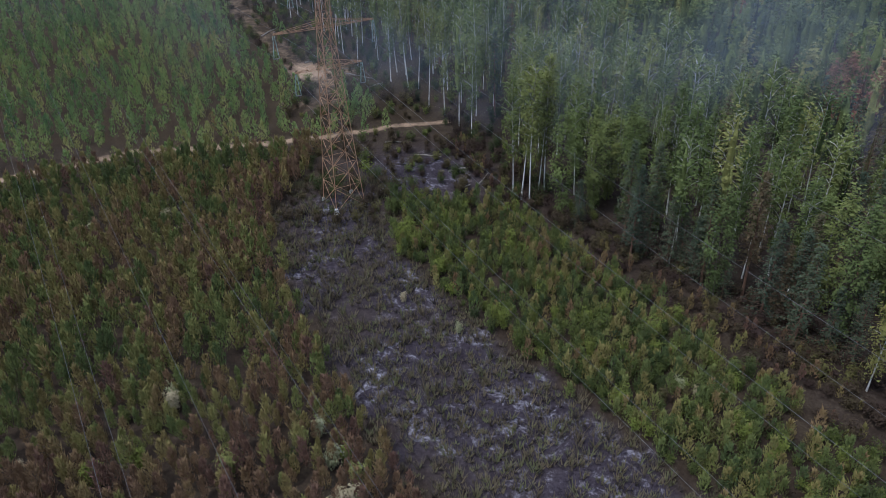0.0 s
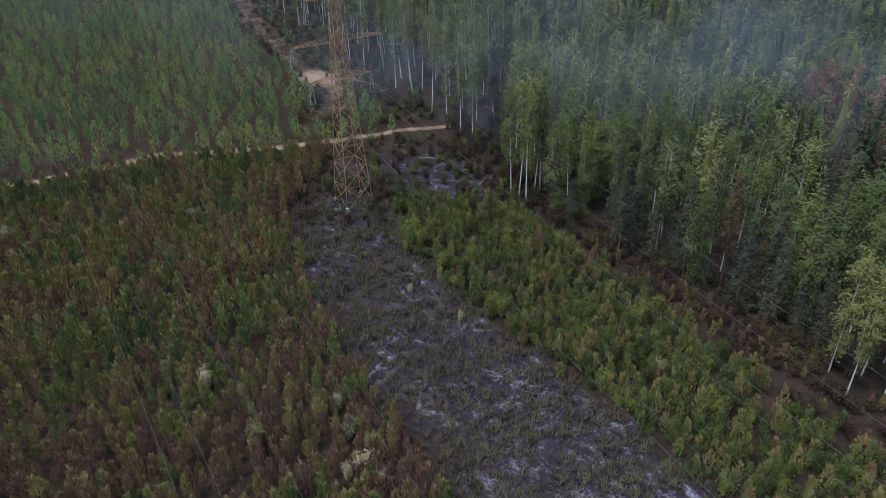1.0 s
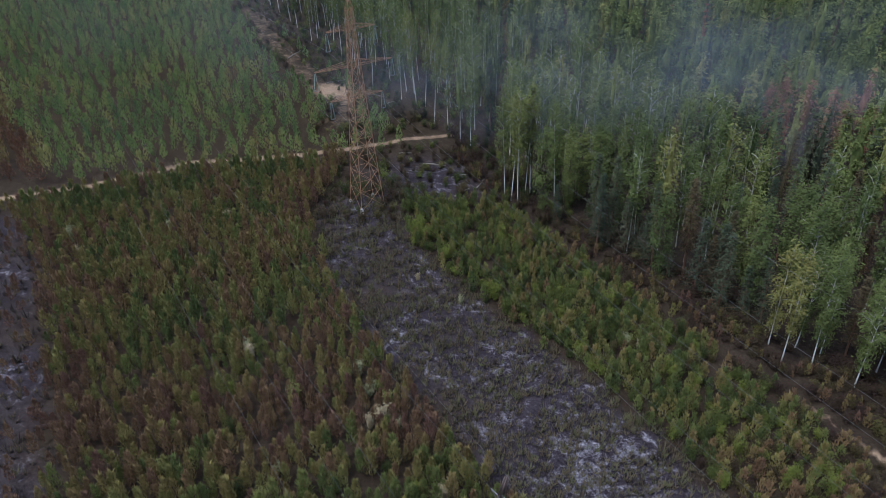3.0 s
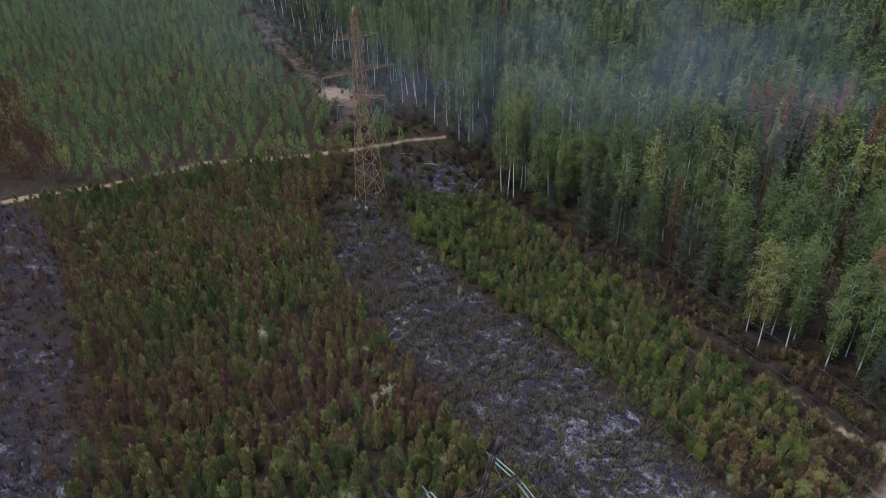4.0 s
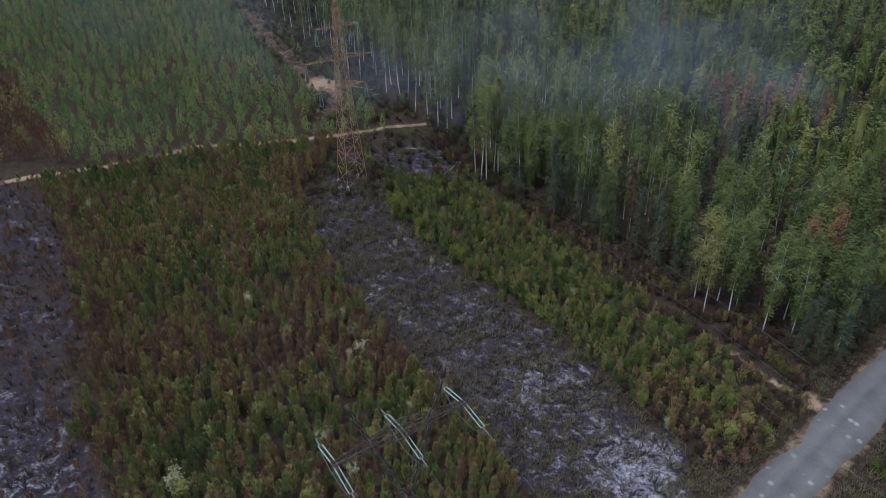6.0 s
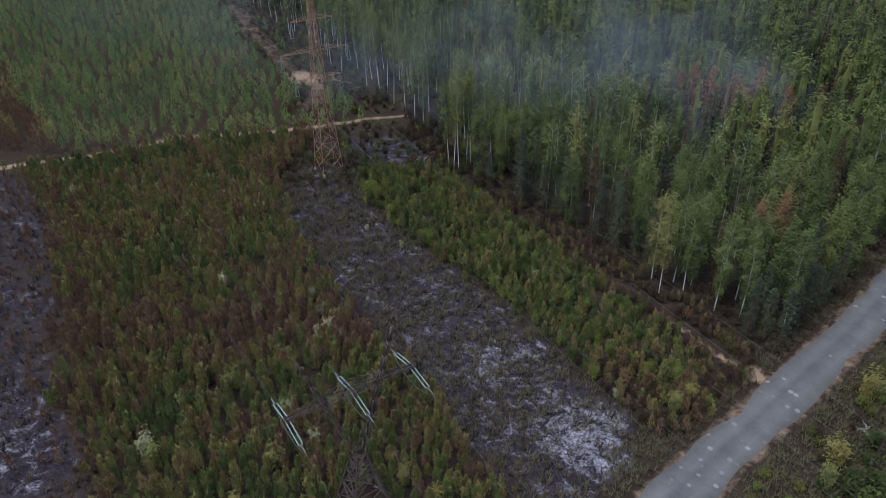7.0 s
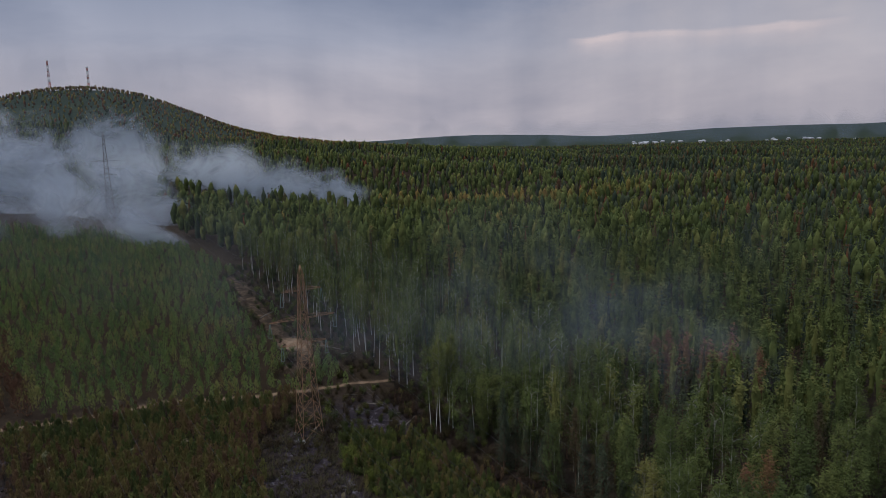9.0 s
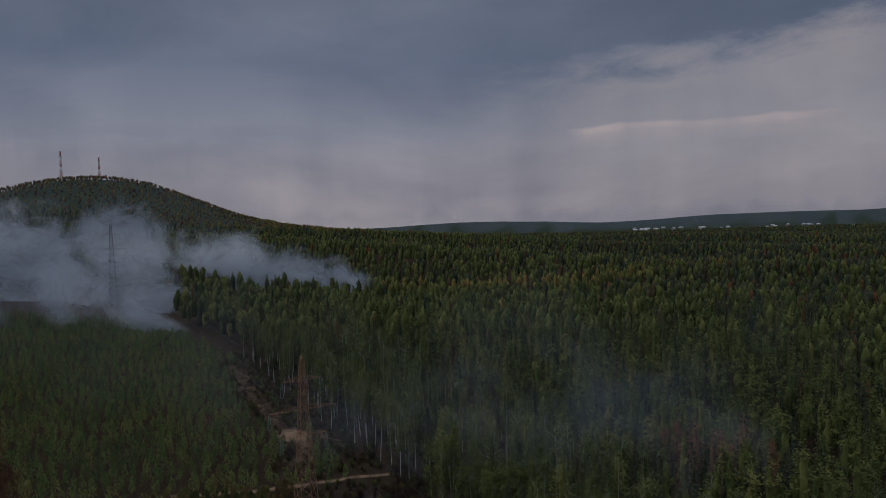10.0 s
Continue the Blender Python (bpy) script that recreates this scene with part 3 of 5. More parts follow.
def build_ground():
    xs, ys = graded(-4400, 4400, -120, 110, 1.0), graded(-900, 4700, -30, 240, 1.1)
    gx, gy = np.meshgrid(xs, ys)
    x, y = gx.ravel(), gy.ravel()
    z = height(x, y)
    v = np.stack([x, y, z], 1)
    nx = len(xs)
    i = (np.arange(len(ys) - 1)[:, None] * nx + np.arange(nx - 1)[None]).ravel()
    f = np.stack([i, i + 1, i + nx + 1, i + nx], 1)
    me = mesh_from("ground", v, f, [M_GROUND], smooth_faces=True)
    edge = wavy(x, y, 9) * 1.6 + wavy(x, y, 3.5) * 0.7
    strip = smooth(-1.5, 2.0, x + edge - along(ASH_L, y)) * smooth(-1.5, 2.0, along(ASH_R, y) - x + edge) * smooth(101, 92, y) * smooth(-14, -6, y)
    pale = 0.40 + 0.75 * np.exp(-(((x - 27) / 7.5) ** 2 + ((y - 19) / 8) ** 2)) + 0.22 * wavy(x, y, 22) + 0.25 * np.exp(-(((x - 14) / 10) ** 2 + ((y - 40) / 12) ** 2))
    scar = smooth(-1.0, 2.5, along(SCAR, y) - x + edge) * smooth(-40, -20, y) * smooth(98, 88, y)
    pale2 = 0.33 + 0.30 * np.exp(-(((x + 47) / 9) ** 2 + ((y - 18) / 9) ** 2)) + 0.15 * wavy(x, y, 25)
    junction = np.exp(-(((x + 3) / 11) ** 2 + ((y - 101) / 9) ** 2)) * 0.5
    verge = 0.08 * smooth(3.0, 0.5, np.abs(x - (along(BUSH_R, y) + along(WOOD_EDGE, y)) / 2)) * smooth(28, 40, y) * smooth(110, 100, y)
    tree_floor = np.where(in_wood(x, y) & (y < 130), 0.1, 0.0)
    ash = np.clip(np.maximum.reduce([strip * pale, scar * pale2, junction, verge, tree_floor, 0.05 * (y < 108) * (y > -30) * (np.abs(x) < 110)]), 0, 1.1)
    track = (0.58 + 0.12 * wavy(x, y, 7)) * (1 - smooth(0.4, 1.9, off_line(x, y, TRACK)))
    foot = 0.5 * (1 - smooth(0.3, 1.3, off_line(x, y, FOOTPATH))) * smooth(70, 35, y) + 0.7 * np.exp(-(((x - 52) / 2.6) ** 2 + ((y - 33) / 1.8) ** 2))
    clear = 0.34 * (1 - smooth(2, 9, off_line(x, y, CLEARING))) * smooth(116, 126, y) + 0.5 * np.exp(-(((x + 21) / 9) ** 2 + ((y - 146) / 4) ** 2))
    shoulder = 0.42 * (1 - smooth(ROAD_HALF, ROAD_HALF + 2.2, off_line(x, y, ROAD)))
    bare = np.clip(np.maximum.reduce([track, foot, clear, shoulder]), 0, 1)
    wood = smooth(800, 1100, np.hypot(x, y))
    for name, val in (("ash", ash), ("bare", bare), ("wood", wood)):
        a = me.attributes.new(name, "FLOAT", "POINT")
        a.data.foreach_set("value", val.astype(np.float32))
    thing("ground", "burnt clearing, sandy soil and forest floor rising to wooded hills", "ground", kind="structure", data=me)


def build_road():
    pts = []
    for (ax, ay), (bx, by) in zip(ROAD, ROAD[1:]):
        n = max(2, int(math.hypot(bx - ax, by - ay) / 1.2))
        pts += [(ax + (bx - ax) * k / n, ay + (by - ay) * k / n) for k in range(n)]
    pts = np.array(pts)
    for _ in range(8):
        pts[1:-1] = (pts[:-2] + 2 * pts[1:-1] + pts[2:]) / 4
    d = np.gradient(pts, axis=0)
    d /= np.linalg.norm(d, axis=1)[:, None]
    side = np.stack([d[:, 1], -d[:, 0]], 1)
    lanes = np.linspace(-1, 1, 13)
    v, acr = [], []
    for k, s in enumerate(lanes):
        ragged = (0.08 * wavy(pts[:, 0], pts[:, 1], 5 + k % 2) if abs(s) == 1 else 0)
        p = pts + side * (s * ROAD_HALF * (1.07 if abs(s) == 1 else 1) + ragged)[:, None] if abs(s) == 1 else pts + side * s * ROAD_HALF
        lift = 0.16 + 0.10 * (1 - s * s) - (0.22 if abs(s) == 1 else 0) - 0.05 * math.exp(-((abs(s) - 0.42) / 0.14) ** 2)
        v.append(np.stack([p[:, 0], p[:, 1], height(pts[:, 0], pts[:, 1]) - 0.05 * (p[:, 0] - pts[:, 0]) + 0.071 * (p[:, 1] - pts[:, 1]) + lift], 1))
        acr.append(np.full(len(pts), (s + 1) / 2))
    n = len(pts)
    v = np.concatenate(v)
    i = (np.arange(len(lanes) - 1)[:, None] * n + np.arange(n - 1)[None]).ravel()
    me = mesh_from("road", v, np.stack([i, i + 1, i + n + 1, i + n], 1), [M_ROAD], smooth_faces=True)
    me.attributes.new("across", "FLOAT", "POINT").data.foreach_set("value", np.concatenate(acr).astype(np.float32))
    thing("road", "pale grey packed gravel forest road with light worn patches", "road", kind="structure", data=me)


build_ground()
build_road()

# ---- power lines ----


def at_tower(base, c, u, z):
    """A point by its offsets across and along the line and its height over the tower's foot."""
    p = Vector((base[0], base[1], 0)) + C * c + U * u
    return np.array((p.x, p.y, ground_at(*base) + z))


def bar_part(name, rods, mat, parent, label=""):
    v, f = bars(rods)
    return part(name, mesh_from(name, v, f, [mat]), parent, label)


def lattice_faces(corner, heights, w, mat, parent, legs_name="leg"):
    """Four legs through corner(i, z), and X bracing on each of the four faces."""
    for i in range(4):
        v, f = tube([corner(i, z) for z in heights], [w * 0.7] * len(heights), 4)
        part(legs_name, mesh_from(legs_name, v, f, [mat]), parent)
    for i in range(4):
        j = (i + 1) % 4
        rods = []
        for k, (a, b) in enumerate(zip(heights, heights[1:])):
            rods += [(corner(i, a), corner(j, b), w * 0.6), (corner(j, a), corner(i, b), w * 0.6), (corner(i, b), corner(j, b), w * 0.5)]
        bar_part("bracing", rods, mat, parent)


SIGNS = [(-1, -1), (1, -1), (1, 1), (-1, 1)]


def insulator_string(p, q, parent, r=0.075):
    """A string of glass discs from p to q."""
    n = 17
    path, rad = [], []
    for k in range(n):
        for s, g in ((0.0, 0.35), (0.3, 1.0), (0.55, 1.0), (0.8, 0.35)):
            path.append(np.asarray(p) + (np.asarray(q) - np.asarray(p)) * (k + s) / n)
            rad.append(r * g)
    v, f = tube(path, rad, 7)
    return part("insulator_string", mesh_from("insulator_string", v, f, [M_GLASS]), parent, "pale green glass insulator discs")


def strain_set(base, c, z, u_sign, parent, length=2.8, gap=0.2, drop=0.45):
    """Two insulator strings side by side from a crossarm, with their yoke; returns the wire's end."""
    a, b = 0.5 * u_sign, (0.5 + length) * u_sign
    for s in (-gap, gap):
        insulator_string(at_tower(base, c + s, a, z - 0.1), at_tower(base, c + s, b, z - 0.1 - drop), parent)
    bar_part("yoke", [(at_tower(base, c - gap, b, z - 0.1 - drop), at_tower(base, c + gap, b, z - 0.1 - drop), 0.1), (at_tower(base, c, b, z - 0.1 - drop), at_tower(base, c, b + 1.1 * u_sign, z - 0.25 - drop), 0.08)], M_GREY_STEEL, parent)
    for s in (-gap, gap):
        bar_part("hanger", [(at_tower(base, c + s, 0, z - 0.05), at_tower(base, c + s, a, z - 0.1), 0.06)], M_GREY_STEEL, parent)
    return at_tower(base, c, b + 1.1 * u_sign, z - 0.25 - drop)


def jumper(a, b, parent, sag=1.6):
    t = np.linspace(0, 1, 13)[:, None]
    path = a * (1 - t) + b * t - np.array([0, 0, 1]) * sag * 4 * t * (1 - t)
    v, f = tube(path, [0.035] * len(path), 5)
    part("jumper_wire", mesh_from("jumper_wire", v, f, [M_WIRE]), parent)


def footing(p, parent):
    bm = bmesh.new()
    bmesh.ops.create_cone(bm, cap_ends=True, segments=8, radius1=0.42, radius2=0.25, depth=0.8, matrix=Matrix.Translation(p))
    me = bpy.data.meshes.new("footing")
    bm.to_mesh(me)
    bm.free()
    me.materials.append(M_CONCRETE)
    part("footing", me, parent, "pale concrete footing block")


def crossarm(base, c0, c1, z, depth, tall, w, mat, parent, panels=6):
    """A tapered lattice arm from c0 to c1 across the line."""
    def pt(t, su, top):
        k = abs(t * 2 - 1) if c0 < 0 < c1 else t
        wd = depth * (1 - 0.75 * k)
        return at_tower(base, c0 + (c1 - c0) * t, su * wd, z + (tall * (1 - 0.92 * k) if top else 0))
    rods = []
    for k in range(panels):
        a, b = k / panels, (k + 1) / panels
        for su in (-1, 1):
            rods += [(pt(a, su, 0), pt(b, su, 0), w), (pt(a, su, 1), pt(b, su, 1), w * 0.8), (pt(a, su, 0), pt(b, su, 1), w * 0.5), (pt(a, su, 1), pt(a, su, 0), w * 0.5)]
        rods += [(pt(a, -1, 0), pt(b, 1, 0), w * 0.5), (pt(a, -1, 0), pt(a, 1, 0), w * 0.5)]
    bar_part("crossarm", rods, mat, parent)


def wine_glass_tower(base, mat, scale=1.0, strain=True):
    """Body to a narrow waist, two masts spreading from it, one level crossarm. Returns wire ends ahead and behind."""
    t = thing("transmission_tower", "dark rusted lattice transmission tower with forked top and level crossarm", "pylon", "transmission towers")
    waist, arm, top = 10.0 * scale, 18.5 * scale, 24.5 * scale

    def leg(i, z):
        k = 1 - z / waist
        r = 0.55 + 2.3 * k * scale
        return at_tower(base, SIGNS[i][0] * r, SIGNS[i][1] * r, z)
    lattice_faces(leg, [0, 2.8 * scale, 5.2 * scale, 7.3 * scale, 8.8 * scale, waist], 0.14, mat, t)
    for i in range(4):
        footing(leg(i, 0.15), t)
    for s in (-1, 1):
        def mast(i, z, s=s):
            k = (z - waist) / (top - waist)
            mid = s * (0.35 + 4.75 * k * scale)
            r = 0.34 * (1 - 0.85 * k) + 0.04
            return at_tower(base, mid + SIGNS[i][0] * r, SIGNS[i][1] * r, z)
        rods = []
        steps = np.linspace(waist, top, 10)
        for a, b in zip(steps, steps[1:]):
            for i in range(4):
                j = (i + 1) % 4
                rods += [(mast(i, a), mast(i, b), 0.10), (mast(i, a), mast(j, b), 0.045)]
        bar_part("mast", rods, mat, t)
    crossarm(base, -7.1 * scale, 7.1 * scale, arm, 0.75, 1.0, 0.10, mat, t, 10)
    ahead, behind = [], []
    for c in (-6.9 * scale, 0.1, 6.9 * scale):
        a, b = strain_set(base, c, arm, 1, t), strain_set(base, c, arm, -1, t)
        jumper(a, b, t)
        ahead.append(a)
        behind.append(b)
    for c in (-5.1 * scale, 5.1 * scale):
        ahead.append(at_tower(base, c, 0, top))
        behind.append(at_tower(base, c, 0, top))
    return ahead, behind


def barrel_tower(base, mat, label, grow=1.0):
    """A tall lattice tower with three crossarms, the middle one longest, and hanging insulators."""
    t = thing("transmission_tower", label, "pylon", "transmission towers")
    top, foot = 36.0 * grow, 2.25

    def leg(i, z):
        k = max(0.0, 1 - z / top)
        r = 0.42 + (foot - 0.42) * k ** 1.25
        return at_tower(base, SIGNS[i][0] * r, SIGNS[i][1] * r, z)
    lattice_faces(leg, [grow * z for z in (0, 3.6, 7.0, 10.2, 13.2, 16.0, 18.0, 20.0, 22.5, 25.0, 27.0, 29.0, 31.0, 32.8, 34.2)], 0.075, mat, t)
    for i in range(4):
        footing(leg(i, 0.2), t)
        bar_part("peak", [(leg(i, 34.2 * grow), at_tower(base, 0, 0, top), 0.1)], mat, t)
    ends = []
    for reach, z in ((4.7, 20.0), (6.9, 25.2), (4.2, 31.0)):
        z = z * grow
        crossarm(base, -reach, reach, z, 0.6, 0.9, 0.05, mat, t, 6)
        for s in (-1, 1):
            for d in (-1, 1):
                insulator_string(at_tower(base, s * reach + 0.08 * d, 0, z - 0.15), at_tower(base, s * reach + 0.36 * d, 0, z - 2.9), t)
            bar_part("yoke", [(at_tower(base, s * reach - 0.42, 0, z - 2.95), at_tower(base, s * reach + 0.42, 0, z - 2.95), 0.08)], M_GREY_STEEL, t)
            ends.append(at_tower(base, s * reach, 0, z - 3.0))
    ends.append(at_tower(base, 0, 0, top))
    return ends, ends


def wire(a, b, sag, r=0.02):
    n = 48
    t = np.linspace(0, 1, n)[:, None]
    path = a * (1 - t) + b * t - np.array([0, 0, 1]) * sag * 4 * t * (1 - t)
    v, f = tube(path, [r] * n, 5)
    thing("power_line_wire", "thin grey aluminium overhead power line wire", "wire", "power line wires", data=mesh_from("power_line_wire", v, f, [M_WIRE]))


def beyond(base, d):
    return (base[0] + U.x * d, base[1] + U.y * d)


L1 = [beyond(NEAR_TOWER, -230), NEAR_TOWER, beyond(NEAR_TOWER, 430)]
L2 = [beyond(FAR_TOWER, -215), FAR_TOWER, (-152, 322), (-266, 531)]
ends = [wine_glass_tower(L1[0], M_STEEL), wine_glass_tower(L1[1], M_STEEL), wine_glass_tower(L1[2], M_STEEL, 1.35)]
for p, q in zip(ends, ends[1:]):
    for k, (a, b) in enumerate(zip(p[0], q[1])):
        wire(a, b, (7.5 if k < 3 else 5.5) * (np.linalg.norm(a - b) / 300) ** 1.6, 0.013 if k < 3 else 0.009)
ends = [barrel_tower(L2[0], M_RUST, "rust-red lattice tower with three crossarms"), barrel_tower(L2[1], M_RUST, "rust-red lattice tower on concrete footings in burnt clearing"),
        barrel_tower(L2[2], M_STEEL, "dark lattice transmission tower standing in drifting smoke", 1.34), barrel_tower(L2[3], M_STEEL, "dark lattice transmission tower far off in smoke", 1.2)]
barrel_tower((63.9, 15.9), M_STEEL, "dark rusted lattice tower beside the gravel road", 0.62)
for p, q in zip(ends, ends[1:]):
    for k, (a, b) in enumerate(zip(p[0], q[1])):
        wire(a, b, (6.0 if k < 6 else 4.0) * (np.linalg.norm(a - b) / 250) ** 1.6, 0.013 if k < 6 else 0.009)

# ---- big trees ----
rng = np.random.default_rng(5)
BIRCHES = [birch_shape(rng, h, 2300, 0.25, cl, wd) for h, cl, wd in ((19, 0.24, 1.7), (20, 0.30, 1.55), (18, 0.20, 1.8), (21, 0.32, 1.5), (17, 0.18, 1.75), (19.5, 0.26, 1.6))]
PINES = [pine_shape(rng, h, 2300, 0.31, cl, wd, cn) for h, cl, wd, cn in ((19, 0.20, 2.5, 0.8), (17, 0.12, 2.6, 0.9), (20, 0.3, 2.3, 0.7), (15, 0.06, 2.4, 1.0))]
LOW_BIRCHES = [birch_shape(rng, h, 2500, 0.26, cl, wd) for h, cl, wd in ((17, 0.12, 1.85), (15, 0.10, 1.85), (18, 0.2, 1.75), (13, 0.08, 1.7))]


def tree_kind(name, shapes, bark, leaf, tones):
    kinds = []
    for (trunk, crown) in shapes:
        tm = mesh_from("trunk", *trunk, [bark], smooth_faces=True)
        for tone in tones:
            kinds.append((tm, mesh_from("crown", *crown, [leaf], tone)))
    return kinds


BIRCH_KINDS = tree_kind("birch", BIRCHES, M_BARK, M_BIRCH, (0.12, 0.26, 0.38))
YELLOW_KINDS = tree_kind("birch", BIRCHES[2:4], M_BARK, M_BIRCH, (0.72,))
TALL_KINDS = tree_kind("birch", [birch_shape(rng, h, 1700, 0.26, cl, wd) for h, cl, wd in ((20, 0.36, 1.6), (21.5, 0.42, 1.5), (18.5, 0.32, 1.6), (20.5, 0.46, 1.45))], M_BARK, M_BIRCH, (0.36, 0.5))
LOW_KINDS = tree_kind("birch", LOW_BIRCHES, M_TWIG, M_BIRCH, (0.12, 0.3, 0.46))
PINE_KINDS = tree_kind("pine", PINES, M_PINE_BARK, M_PINE, (0.2, 0.5, 0.72))
SKIRT_KINDS = tree_kind("pine", [pine_shape(rng, h, 1800, 0.27, cl, wd, cn) for h, cl, wd, cn in ((14, 0.03, 2.3, 0.75), (12, 0.02, 2.2, 0.85), (16, 0.05, 2.4, 0.7))], M_PINE_BARK, M_PINE, (0.25, 0.45))
RUST_KINDS = tree_kind("birch", BIRCHES[2:5], M_PINE_BARK, M_BIRCH, (0.98,))


def plant(name, kinds, x, y, scale, label, category, group):
    tm, cm = kinds[rng.integers(0, len(kinds))]
    t = thing(name, label, category, group, m=Matrix.LocRotScale((x, y, ground_at(x, y) - 0.05), Euler((0, 0, rng.uniform(0, 6.28))), (scale,) * 3))
    part("trunk", tm, t)
    part("crown", cm, t)
    return t


# the white-stemmed birches that stand free along the rim: x, y
RIM_BIRCHES = [(-61, 227), (-54.8, 218), (-51, 212), (-46, 203), (-43, 197), (-37, 184.5), (-35.5, 186.5), (-30.3, 182.5), (-27, 172), (-23.4, 165), (-21, 158), (-17, 149), (-9.6, 141), (-8.5, 145.5), (-6, 138), (-3.9, 136.5), (-1.9, 126.7), (1.1, 123.8), (5.5, 114), (10.9, 95.5), (11.9, 93.5), (12.9, 91.8), (14.6, 95.1)]
# and the leafy group at the corner by the road: x, y, yellowing or not
CORNER_BIRCHES = [(43.9, 50.8, 1), (43.7, 54.5, 1), (47.3, 54, 0), (47.5, 49.9, 0), (49.2, 51.4, 0), (51.5, 46.3, 0), (53.8, 49.4, 0), (51, 56, 0), (54.8, 44.4, 0)]


def build_forest():
    # the rim that the camera sees best: trees of their own
    x, y = jittered(rng, -70, 150, 28, 230, 4.3)
    ok = in_wood(x, y)
    x, y = x[ok], y[ok]
    depth = x - along(WOOD_EDGE, y)
    road_d = off_line(x, y, ROAD)
    front = (depth < 24) & (y < 112) | (depth < 12) & (y < 160) | (depth < 6) & (y < 232) | (road_d < 22) & (x < 120)
    front &= rng.uniform(size=len(x)) < np.where(y > 130, 0.8, 0.94)
    for px, py, dp in zip(x[front], y[front], depth[front]):
        kind = rng.uniform()
        if py < 60 and dp < 6 and px < 54.5:
            continue
        if py > 90 and dp < 3.5:
            continue
        if py > 92 and dp < 9:
            if rng.uniform() < 0.45:
                continue
            plant("birch_tree", TALL_KINDS, px, py, rng.uniform(0.84, 1.08), "tall birch with long bare white trunk and thin green crown", "tree", "birches")
        elif kind < (0.6 if dp < 8 and 56 < py < 86 else 0.06 if py > 86 else 0.22):
            plant("pine_tree", PINE_KINDS, px, py, rng.uniform(0.6, 0.95), "dark green pine with shaded trunk in mixed forest", "tree", "pines")
        else:
            plant("birch_tree", LOW_KINDS if rng.uniform() < 0.7 else BIRCH_KINDS, px, py, rng.uniform(0.84, 1.1), "green birch with pale trunk in mixed forest", "tree", "birches")
    for px, py in RIM_BIRCHES:
        plant("birch_tree", TALL_KINDS, px, py, rng.uniform(0.92, 1.12), "tall birch with long bare white trunk and thin green crown", "tree", "birches")
    for px, py, gold in CORNER_BIRCHES:
        plant("birch_tree", YELLOW_KINDS if gold else BIRCH_KINDS, px, py, rng.uniform(0.84, 0.98), "white-barked birch with yellowing leaves at the forest edge" if gold else "white-barked leafy birch at the forest edge", "tree", "birches")
    for px, py in ((58.5, 52), (61, 50.5), (64, 110), (68, 112), (74, 101), (77, 98), (82, 96)):
        plant("birch_tree", RUST_KINDS, px, py, rng.uniform(0.9, 1.02), "rust-brown scorched birch among green trees", "tree", "birches")
    # dark pines whose low branches close the rim
    ex, ey = jittered(rng, 16, 62, 36, 86, 2.9)
    for px, py in zip(ex, ey):
        dp = px - along(WOOD_EDGE, py)
        if -0.8 < dp < 4.5 and (py > 57 or px > 55) and off_line(px, py, ROAD) > 6.5 and rng.uniform() < 0.62:
            plant("pine_tree", SKIRT_KINDS, px, py, rng.uniform(0.55, 0.95), "dark green pine with branches down to the ground", "tree", "pines")
    for px, py in ((54.5, 40.8), (56.6, 39.6), (59, 38.6), (57, 43), (61, 41.4), (64, 43.6), (67.2, 46.2), (70.4, 48.8), (73.6, 51.4)):
        plant("pine_tree", SKIRT_KINDS, px, py, rng.uniform(0.62, 0.85), "dark green pine with branches down to the ground", "tree", "pines")
    # deeper in
    rest = ~front & (x < 12 + (y + 60) * 0.85)
    bulk("birch", x[rest & (depth < 45)], y[rest & (depth < 45)], 700, 0.33, 1.0, 0.25)
    bulk("far", x[rest & (depth >= 45)], y[rest & (depth >= 45)], 330, 0.46, 1.0, 0.45)
    x, y = jittered(rng, -160, 330, 60, 330, 5.0)
    ok = in_wood(x, y) & ((x > 150) | (y > 230)) & (np.abs(x - 10) < (y + 60) * 0.85)
    bulk("far", x[ok], y[ok], 90, 0.7, 0.95, 1.0)
    x, y = jittered(rng, -760, 900, 310, 1000, 6.8)
    ok = (np.abs(x - 10) < (y + 60) * 0.80) & (off_line(x, y, ROAD) > 8) & ((y > 330) | (x > 330)) & (x > along(WOOD_EDGE, y))
    bulk("far", x[ok & (y < 520)], y[ok & (y < 520)], 26, 0.9, 0.85, 1.15)
    far_off = ok & (y >= 520) & (rng.uniform(size=len(x)) < 0.85)
    bulk("far", x[far_off], y[far_off], 5, 1.1, 0.75, 1.35)
    x, y = jittered(rng, -1200, 1300, 1000, 1750, 11)
    ok = (np.abs(x - 10) < (y + 60) * 0.75)
    bulk("hill", x[ok], y[ok], 1, 1.2, 0.36, 2.8)


